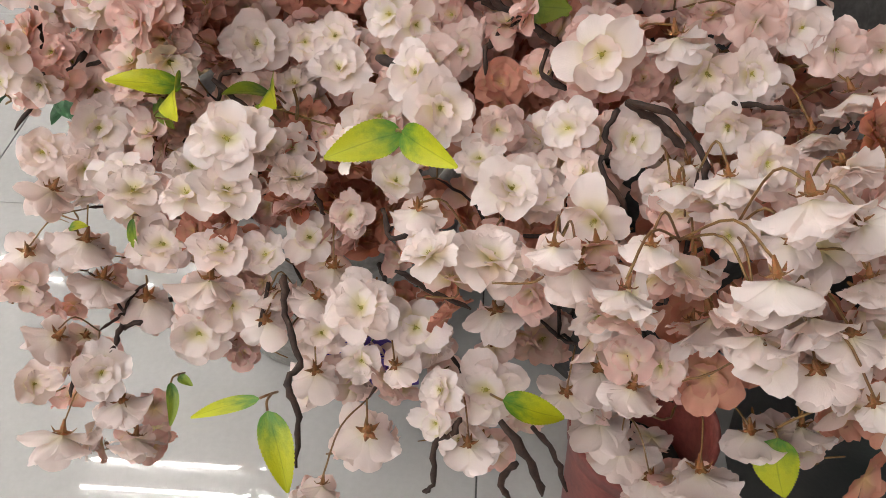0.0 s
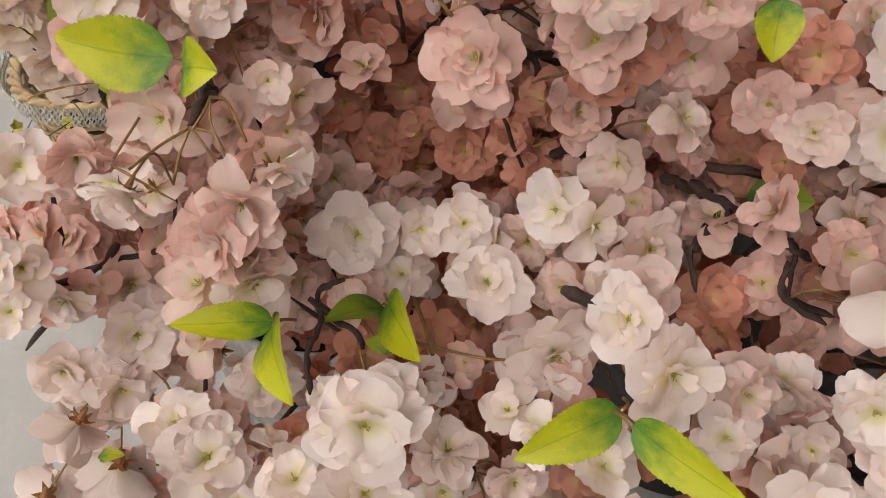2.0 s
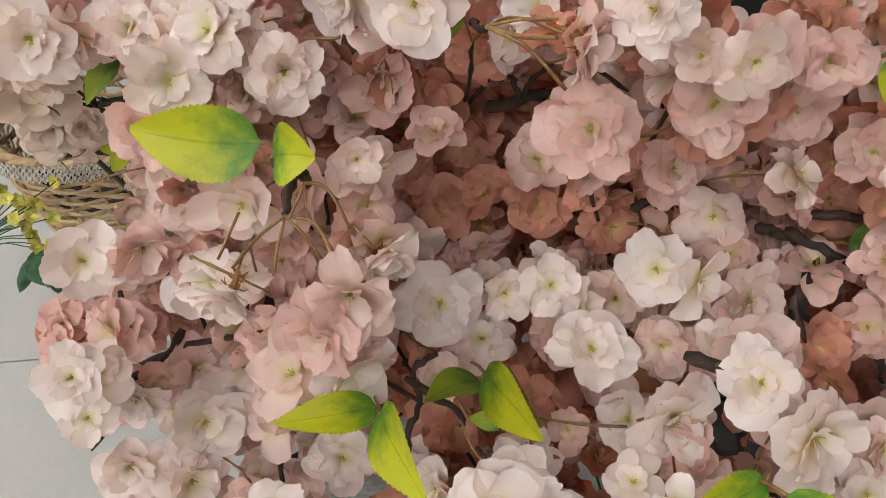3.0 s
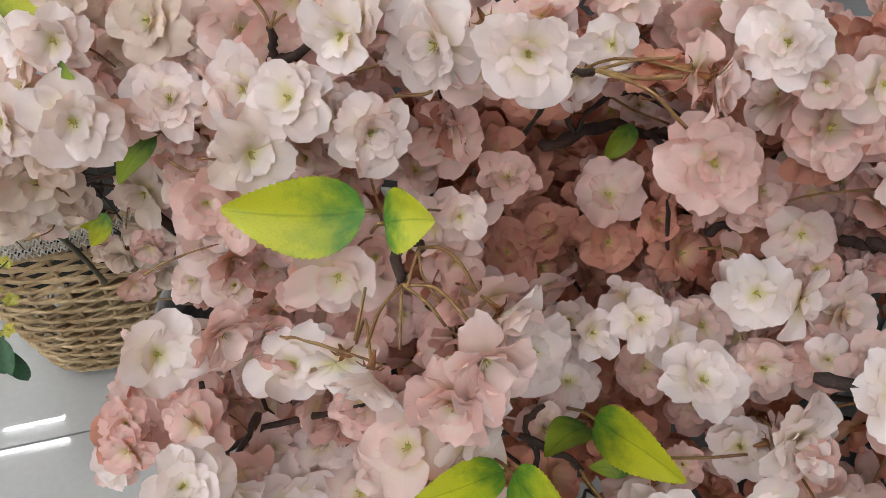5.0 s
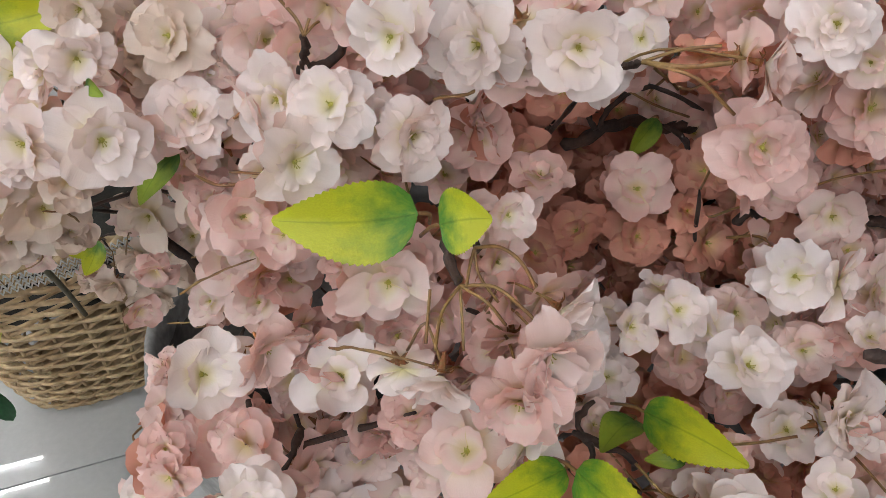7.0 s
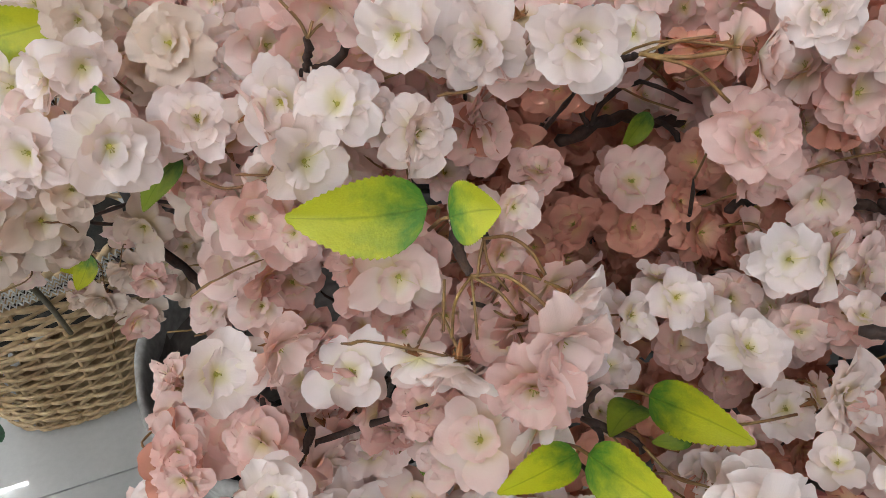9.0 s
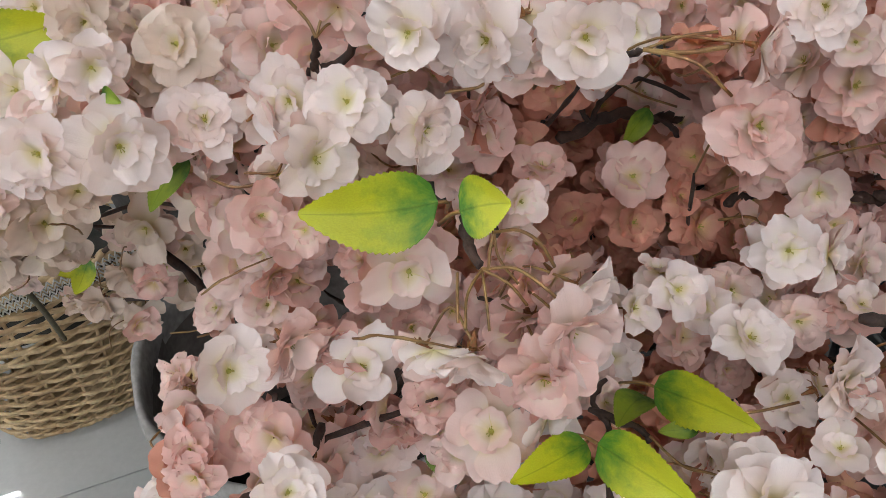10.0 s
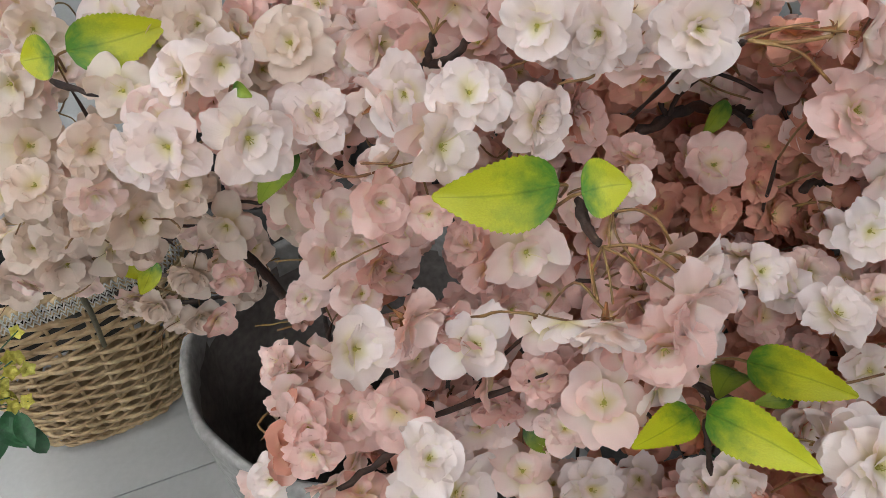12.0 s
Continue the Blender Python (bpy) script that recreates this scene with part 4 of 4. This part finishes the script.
def spray(rows, index):
    """One artificial branch: limb from the tub, twigs, flower stalks, blossoms over a bed of deeper ones."""
    rnd = random.Random(100 + index)
    mid = sum((Vector(r[:3]) for r in rows), Vector()) / len(rows)
    tones = sum(r[6] for r in rows) / len(rows)
    shade = ("white", "white and blush", "blush and pale pink", "pale pink")[min(3, int(tones * 1.9))] if tones < 3.5 else "cream"
    root = BASKET + Vector((0.03, -0.05, 0.20)) if mid.y > 0.86 else TUB if mid.x < 0.02 else TUB_B
    foot = root + Vector((rnd.uniform(-0.06, 0.06), rnd.uniform(-0.06, 0.06), 0.12))
    b = thing("cherry_branch", "artificial cherry branch with %s cloth blossoms" % shade, "artificial flower", "cherry branches", foot)
    heads = []
    for x, y, z, width, az, rise, tone in rows:
        n = Vector((math.cos(radians(az)) * math.cos(radians(rise)), math.sin(radians(az)) * math.cos(radians(rise)), math.sin(radians(rise))))
        heads.append((Vector((x, y, z)), width, n, tone))
    hub = mid + (Vector((0.01, 0.075, -0.13)) if mid.z > 0.75 else Vector((0.02, 0.06, 0.0)))
    # limb
    limb = bmesh.new()
    over = foot.lerp(hub, 0.6) + Vector((0, 0.02, -0.03))
    knobbly(limb, [Vector(), (over - foot) * 0.5 + Vector((0.01, 0, 0.02)), over - foot, hub - foot], 0.0046, rnd, 8, 0.55)
    part("limb", limb, BARK, b)
    # clusters share a node from which their stalks spring
    left = list(range(len(heads)))
    while left:
        i = left[0]
        near = sorted((j for j in left if (heads[j][0] - heads[i][0]).length < 0.085), key=lambda j: (heads[j][0] - heads[i][0]).length)[:4]
        left = [j for j in left if j not in near]
        inner = sum((heads[j][0] - heads[j][2] * 0.035 for j in near), Vector()) / len(near)
        joint = inner.lerp(hub, 0.22) + Vector((0, 0.012, -0.012))
        twig = bmesh.new()
        halfway = hub.lerp(joint, 0.5) + Vector((rnd.uniform(-0.012, 0.012), rnd.uniform(0, 0.015), rnd.uniform(-0.015, 0.01)))
        knobbly(twig, [hub - foot, halfway - foot, joint - foot], 0.0017, rnd, 6, 0.8)
        part("twig", twig, BARK, b)
        for j in near:
            at, width, n, tone = heads[j]
            back = at - n * width * 0.2
            stalk = bmesh.new()
            sag = joint.lerp(back, 0.6) - n * 0.012 + Vector((0, 0, 0.006))
            tube(stalk, bend([joint - foot, sag - foot, back - foot], 4), 0.0008, 5)
            part("flower_stalk", stalk, STALK, b)
            lean = (n + Vector((rnd.uniform(-1, 1), rnd.uniform(-1, 1), rnd.uniform(-1, 1))) * 0.30).normalized()
            blossom(b, at - foot - n * width * 0.04, width * (1.04 if n.z < 0.2 else 1.0), lean, tone, rnd, hanging=n.z < 0.2)
    # thin bare twigs inside the mass
    for k in range(7):
        at, width, n, tone = rnd.choice(heads)
        end = at + (at - Vector((-0.2, 0.15, 1.3))).normalized() * 0.035 + Vector((rnd.uniform(-0.02, 0.02), rnd.uniform(-0.01, 0.02), rnd.uniform(-0.03, 0.0)))
        start = end + Vector((rnd.uniform(-0.05, 0.05), rnd.uniform(-0.01, 0.05), rnd.uniform(-0.05, 0.0)))
        bare = bmesh.new()
        knobbly(bare, [start - foot, start.lerp(end, 0.5) - foot + Vector((rnd.uniform(-0.014, 0.014), 0, rnd.uniform(-0.014, 0.014))), end - foot], rnd.uniform(0.0007, 0.0011), rnd, 5, 0.8)
        part("twig", bare, STALK, b)
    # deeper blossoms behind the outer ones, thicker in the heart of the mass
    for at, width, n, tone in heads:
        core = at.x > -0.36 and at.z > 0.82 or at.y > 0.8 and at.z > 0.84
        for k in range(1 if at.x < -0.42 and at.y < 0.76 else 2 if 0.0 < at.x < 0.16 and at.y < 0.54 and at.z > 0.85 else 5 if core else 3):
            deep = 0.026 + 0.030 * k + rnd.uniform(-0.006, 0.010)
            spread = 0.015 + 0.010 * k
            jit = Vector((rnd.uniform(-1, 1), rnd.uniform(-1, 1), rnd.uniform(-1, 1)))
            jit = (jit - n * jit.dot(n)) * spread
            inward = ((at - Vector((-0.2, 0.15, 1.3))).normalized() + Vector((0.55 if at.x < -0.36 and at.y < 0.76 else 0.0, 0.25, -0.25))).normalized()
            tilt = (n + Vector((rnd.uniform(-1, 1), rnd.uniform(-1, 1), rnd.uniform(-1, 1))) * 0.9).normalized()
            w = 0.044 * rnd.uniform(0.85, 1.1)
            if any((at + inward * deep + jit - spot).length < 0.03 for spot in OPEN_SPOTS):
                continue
            # Turns from blush to peach with depth, painting the inner shade into the cloth.
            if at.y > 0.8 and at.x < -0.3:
                tint = rnd.choice((4, 4, 1))
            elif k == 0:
                tint = 4 if tone == 4 else min(3, tone + (rnd.random() < 0.5))
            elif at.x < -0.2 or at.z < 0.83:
                tint = rnd.choice((1, 1, 2) if tone == 0 else (1, 2, 2))
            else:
                tint = rnd.choice((1, 2, 2) if k == 1 and tone == 0 else (2, 3, 3) if k < 3 else (3,))
            blossom(b, at + inward * deep + jit - foot, w, tilt, tint, rnd, k == 0, k < 2 and rnd.random() < 0.6, True)
    # the heart of the mass, closed off far inside by blossoms in the peach shade colour
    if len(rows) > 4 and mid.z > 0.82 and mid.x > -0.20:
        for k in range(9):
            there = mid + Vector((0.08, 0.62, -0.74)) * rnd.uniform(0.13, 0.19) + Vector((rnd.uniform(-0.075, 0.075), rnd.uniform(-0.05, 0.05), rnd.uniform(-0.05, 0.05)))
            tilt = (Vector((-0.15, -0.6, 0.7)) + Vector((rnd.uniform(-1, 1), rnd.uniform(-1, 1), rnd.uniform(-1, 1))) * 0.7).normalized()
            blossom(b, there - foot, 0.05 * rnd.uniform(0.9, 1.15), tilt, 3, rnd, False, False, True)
    # the mass goes on over its back
    for at, width, n, tone in heads:
        if (at.y > 0.60 and at.z > 0.99 and at.x > -0.34) or (at.x > 0.03 and at.z > 0.92 and at.y > 0.45):
            for k in range(5):
                there = at + Vector((rnd.uniform(-0.07, 0.07), 0.05 + 0.035 * k + rnd.uniform(-0.01, 0.02), rnd.uniform(-0.05, 0.0)))
                tilt = (Vector((-0.2, -0.4, 0.8)) + Vector((rnd.uniform(-1, 1), rnd.uniform(-1, 1), rnd.uniform(-1, 1))) * 0.6).normalized()
                blossom(b, there - foot, 0.046 * rnd.uniform(0.85, 1.1), tilt, rnd.choice((1, 2, 2)), rnd, True, rnd.random() < 0.5, True)
    return b, foot, hub, heads


branches = [spray(rows, i) for i, rows in enumerate(SPRAYS)]


def nearest_branch(p):
    return min(branches, key=lambda q: min((h[0] - p).length for h in q[3]))


rnd = random.Random(7)
for bx, by, bz, tx, ty, tz, width, dark in LEAVES:
    base, tip = Vector((bx, by, bz)), Vector((tx, ty, tz))
    b, foot, hub, heads = nearest_branch(base)
    nearer = (Vector((-0.3, 0.15, 1.3)) - base).normalized() * (0.003 if dark else 0.015)
    base, tip = base + nearer, tip + nearer
    ob = leaf(b, base - foot, tip - foot, width, dark, rnd, (Vector((-0.6, 0.4, 1.3)) if base.x < -0.1 and base.y > 0.45 else Vector((-0.15, 0.15, 1.3))) - 0.5 * (base + tip))
    stalk = bmesh.new()
    tube(stalk, bend([base - foot, base - foot - (tip - base) * 0.10 + Vector((0, 0.004, -0.004)), base - foot - (tip - base) * 0.16 + Vector((0, 0.016, -0.02))], 3), 0.0011, 5)
    part("leaf_stalk", stalk, STALK, b)
for radius, *pts in TWIGS:
    b, foot, hub, heads = nearest_branch(Vector(pts[0]))
    twig = bmesh.new()
    if radius > 0.0017:
        knobbly(twig, [Vector(p) - foot for p in pts], radius, rnd, 7, 0.85)
        part("twig", twig, BARK, b)
    else:
        tube(twig, bend([Vector(p) - foot for p in pts], 5), radius * 0.85, 6)
        part("flower_stalk", twig, STALK, b)


# ---- wicker basket ----
WILLOW = two_tone("pale_willow", (0.42, 0.28, 0.145), (0.68, 0.51, 0.30), 14.0, 0.55, relief=0.6, fine=6.0)
LACE = two_tone("white_lace", (0.62, 0.60, 0.56), (0.74, 0.72, 0.68), 60.0, 0.9, relief=0.9)
B_LOW, B_TOP, B_HIGH = 0.135, 0.215, 0.44


def basket_ring(a, z, extra=0.0):
    """A point of the basket's rounded-square outline."""
    r = B_LOW + (B_TOP - B_LOW) * (z / B_HIGH) ** 0.8 + extra - 0.022 * max(0.0, 1 - z / 0.05) ** 2
    c, s = math.cos(a), math.sin(a)
    k = (abs(c) ** 3.0 + abs(s) ** 3.0) ** (-1 / 3.0)
    return Vector((r * k * c * 1.02, r * k * s, z))


def wicker_basket():
    t = thing("wicker_basket", "pale woven willow basket on the tiles, holding blossoms", "basket", at=BASKET)
    stakes, rows, steps = 22, 40, 8
    pitch = (B_HIGH - 0.03) / rows
    for i in range(rows):
        bm = bmesh.new()
        z0 = 0.018 + pitch * i
        n = stakes * steps
        loop = []
        for k in range(n):
            a = 2 * math.pi * k / n
            ph = math.pi * k / steps + 2.0 * math.pi / 3 * (i % 3)
            loop.append(basket_ring(a, z0 + 0.0042 * math.sin(ph * 1.0 + 1.2) + 0.0012 * math.sin(5 * a + i), 0.0085 * math.sin(ph)))
        rings = []
        for k, p in enumerate(loop):
            out = Vector((p.x, p.y, 0)).normalized()
            th = 1 + 0.18 * math.sin(0.9 * k + 2 * i)
            rings.append([bm.verts.new(p + out * 0.0030 * math.cos(q) * th + Vector((0, 0, 0.0045 * math.sin(q) * th))) for q in (0, 1.05, 2.1, 3.14, 4.19, 5.24)])
        for k in range(n):
            p, q = rings[k], rings[(k + 1) % n]
            for j in range(6):
                bm.faces.new((p[j], p[(j + 1) % 6], q[(j + 1) % 6], q[j]))
        part("willow_strand", bm, WILLOW, t)
    for k in range(stakes):
        a = 2 * math.pi * k / stakes
        bm = bmesh.new()
        tube(bm, [basket_ring(a, z) for z in (0.0, 0.1, 0.2, 0.3, 0.4, B_HIGH)], 0.0034, 6)
        part("stake", bm, WILLOW, t)
    for z, r in ((0.006, 0.007), (B_HIGH, 0.009)):
        for turn_by in (0, math.pi):
            bm = bmesh.new()
            line = []
            for k in range(161):
                a = 2 * math.pi * k / 160
                line.append(basket_ring(a, z + 0.006 * math.sin(24 * a + turn_by), 0.006 * math.cos(24 * a + turn_by)))
            tube(bm, line, r * 0.75, 6)
            part("rim_braid" if z > 0.1 else "foot_braid", bm, WILLOW, t)
    bm = bmesh.new()
    ring = [bm.verts.new(basket_ring(2 * math.pi * k / 48, 0.012, -0.004)) for k in range(48)]
    bm.faces.new(ring)
    part("bottom", bm, WILLOW, t, smooth=False)
    bm = bmesh.new()
    for k in range(150):
        a0, a1 = 2 * math.pi * k / 150, 2 * math.pi * (k + 1) / 150
        for i in range(4):
            z = B_HIGH + 0.014 - 0.010 * i
            tube(bm, [basket_ring(a0, z, 0.0165), basket_ring(0.5 * (a0 + a1), z - 0.010, 0.0185), basket_ring(a1, z, 0.0165)], 0.0017, 4, False)
    part("lace_edging", bm, LACE, t, "white lace edging")
    bm = bmesh.new()
    ring = [bm.verts.new(basket_ring(2 * math.pi * k / 48, 0.30, -0.012)) for k in range(48)]
    bm.faces.new(ring)
    part("filling", bm, FOAM, t, smooth=False)


wicker_basket()

# ---- things standing round the branches ----
BLACK_PLASTIC = two_tone("black_plastic", (0.010, 0.010, 0.011), (0.02, 0.02, 0.021), 20.0, 0.4, relief=0.2)
RED_GLAZE = two_tone("dull_red_glaze", (0.22, 0.045, 0.04), (0.30, 0.08, 0.065), 12.0, 0.45, relief=0.3)
TEAL = two_tone("teal_plastic", (0.035, 0.11, 0.10), (0.06, 0.15, 0.13), 8.0, 0.45, relief=0.1)
VIOLET = two_tone("violet_cloth", (0.09, 0.045, 0.34), (0.17, 0.09, 0.46), 20.0, 0.6, relief=0.3)
YELLOW = two_tone("yellow_cloth", (0.52, 0.44, 0.05), (0.60, 0.58, 0.12), 30.0, 0.6, relief=0.3)
DEEP_GREEN = two_tone("deep_green_cloth", (0.012, 0.06, 0.02), (0.02, 0.10, 0.03), 20.0, 0.45, relief=0.3)
REED = two_tone("olive_reed", (0.07, 0.06, 0.025), (0.13, 0.11, 0.05), 60.0, 0.6, stretch=(1, 1, 0.2))


def flower_pot(name, label, at, low, top, high, mat):
    t = thing(name, label, "pot", at=at)
    bm = bmesh.new()
    lathe(bm, ((low, 0.0), (low + 0.003, 0.006), (top * 0.96, high - 0.05), (top * 0.965, high - 0.045), (top, high - 0.043), (top + 0.002, high - 0.005), (top, high),
               (top - 0.006, high), (top - 0.008, high - 0.05), (low * 0.97, 0.08)), 44, close=True)
    part("body", bm, mat, t)
    bm = bmesh.new()
    lathe(bm, ((low * 0.985, high * 0.55), (low * 0.5, high * 0.58), (0.003, high * 0.57)), 28)
    for v in bm.verts:
        v.co.z += 0.008 * noise.noise(v.co * 40)
    part("moss", bm, FOAM, t)
    return t


flower_pot("flower_pot", "tall black plastic flower pot on the tiles", (0.66, 0.68, 0), 0.16, 0.21, 0.46, BLACK_PLASTIC)
flower_pot("flower_pot", "wide black plastic flower pot under the branches", (0.72, 0.24, 0), 0.15, 0.20, 0.40, BLACK_PLASTIC)
flower_pot("flower_pot", "dull red glazed flower pot under the branches", (0.285, 0.60, 0), 0.085, 0.105, 0.30, RED_GLAZE)


def plastic_tray():
    t = thing("plastic_tray", "teal plastic tray on the tiles beside the pots", "tray", at=(0.56, 0.33, 0.0))
    bm = bmesh.new()
    box(bm, 0, 0, 0.004, 0.34, 0.24, 0.008)
    part("base", bm, TEAL, t, smooth=False)
    for x, y, w, d in ((0, 0.125, 0.36, 0.01), (0, -0.125, 0.36, 0.01), (0.175, 0, 0.01, 0.24), (-0.175, 0, 0.01, 0.24)):
        bm = bmesh.new()
        box(bm, x, y, 0.035, w, d, 0.07)
        bmesh.ops.bevel(bm, geom=bm.edges[:], offset=0.003, segments=2, affect="EDGES")
        part("side", bm, TEAL, t)


plastic_tray()


def cloth_blade(bm, base, tip, width, normal, cup=0.2, n=6):
    """A pointed, cupped strip of cloth."""
    base, tip = Vector(base), Vector(tip)
    x = (tip - base).normalized()
    z = Vector(normal)
    z = (z - x * z.dot(x)).normalized()
    y, size = z.cross(x), (tip - base).length
    rows = []
    for i in range(n + 1):
        u = i / n
        half = 0.5 * width * (math.sin(math.pi * min(1, u * 0.93 + 0.07)) ** 0.75 if i < n else 0.02)
        mid = base.lerp(tip, u) + z * size * cup * math.sin(math.pi * u) * 0.5
        rows.append([bm.verts.new(mid + y * half * v + z * abs(v) * half * 0.3) for v in (-1, -0.5, 0, 0.5, 1)])
    for a, b in zip(rows, rows[1:]):
        for j in range(4):
            bm.faces.new((a[j], a[j + 1], b[j + 1], b[j]))


def violet_flower():
    """A violet cloth iris head on a thin wire, hanging low among the branches."""
    head = Vector((-0.062, 0.412, 0.738))
    t = thing("violet_flower", "violet artificial iris with frilled petals on a wire stem", "artificial flower", at=head)
    rnd = random.Random(5)
    for k in range(3):
        bm = bmesh.new()
        a = -1.2 + 0.75 * k
        cloth_blade(bm, (0, 0, 0), (0.045 * math.cos(a), 0.045 * math.sin(a) * 0.7, -0.03 - 0.01 * k), 0.026, (0, -0.5, 1))
        part("petal", bm, VIOLET, t)
    for k in range(7):
        bm = bmesh.new()
        a = 1.7 + 0.35 * k
        cloth_blade(bm, (0, 0, 0.004), (0.036 * math.cos(a) - 0.008, 0.026 * math.sin(a), 0.012 + rnd.uniform(-0.006, 0.008)), 0.006, (0, -0.5, 1))
        part("frill", bm, VIOLET, t)
    bm = bmesh.new()
    tube(bm, bend([(0, 0, 0), (0.04, 0.16, -0.10), (0.07, 0.34, -0.22), (0.06, 0.40, -0.30)], 5), 0.0014, 6)
    part("stem", bm, DEEP_GREEN, t)


violet_flower()


def yellow_bunch():
    foot = Vector((-1.02, 1.20, 0.0))
    t = thing("yellow_flower_bunch", "bunch of small yellow artificial flowers with dark green leaves", "artificial flower", at=foot)
    rnd = random.Random(9)
    centre = Vector((-0.672, 1.235, 0.49)) - foot
    for k in range(16):
        at = centre + Vector((rnd.uniform(-0.055, 0.035), rnd.uniform(-0.05, 0.05), rnd.uniform(-0.055, 0.045)))
        axis = Vector((rnd.uniform(-0.5, 0.9), rnd.uniform(-0.9, 0.2), rnd.uniform(0.2, 1))).normalized()
        bm = bmesh.new()
        q = axis.to_track_quat("Z", "Y")
        for j in range(5):
            a = 2 * math.pi * j / 5 + rnd.uniform(-0.2, 0.2)
            cloth_blade(bm, at, at + q @ Vector((0.012 * math.cos(a), 0.012 * math.sin(a), 0.004)), 0.011, axis, 0.3, 4)
        part("flower_head", bm, YELLOW, t)
        bm = bmesh.new()
        tube(bm, bend([at, at.lerp(centre + Vector((-0.10, -0.01, -0.05)), 0.7), centre + Vector((-0.17, -0.02, -0.12)), Vector((0.03, 0, 0.15)), Vector((0, 0, 0.01))], 4), 0.001, 5)
        part("stem", bm, DEEP_GREEN, t)
    for k in range(7):
        base = centre + Vector((-0.035 + 0.006 * k, rnd.uniform(-0.03, 0.02), -0.075 - rnd.uniform(0, 0.03)))
        way = Vector((rnd.uniform(-0.3, 0.7), rnd.uniform(-0.8, 0.1), rnd.uniform(-0.5, 0.1))).normalized()
        bm = bmesh.new()
        cloth_blade(bm, base, base + way * 0.055, 0.026, (0, -0.4, 1))
        part("leaf", bm, DEEP_GREEN, t)


yellow_bunch()

bm = bmesh.new()
tube(bm, bend([(0, 0, 0), (0.012, -0.12, 0.175), (0.02, -0.25, 0.36)], 5), 0.0042, 7)
reed = tagged(part("reed_stick", bm, REED), "thin olive reed stick leaning on the wicker basket", "stick")
reed.location = (-0.560, 1.392, 0.315)
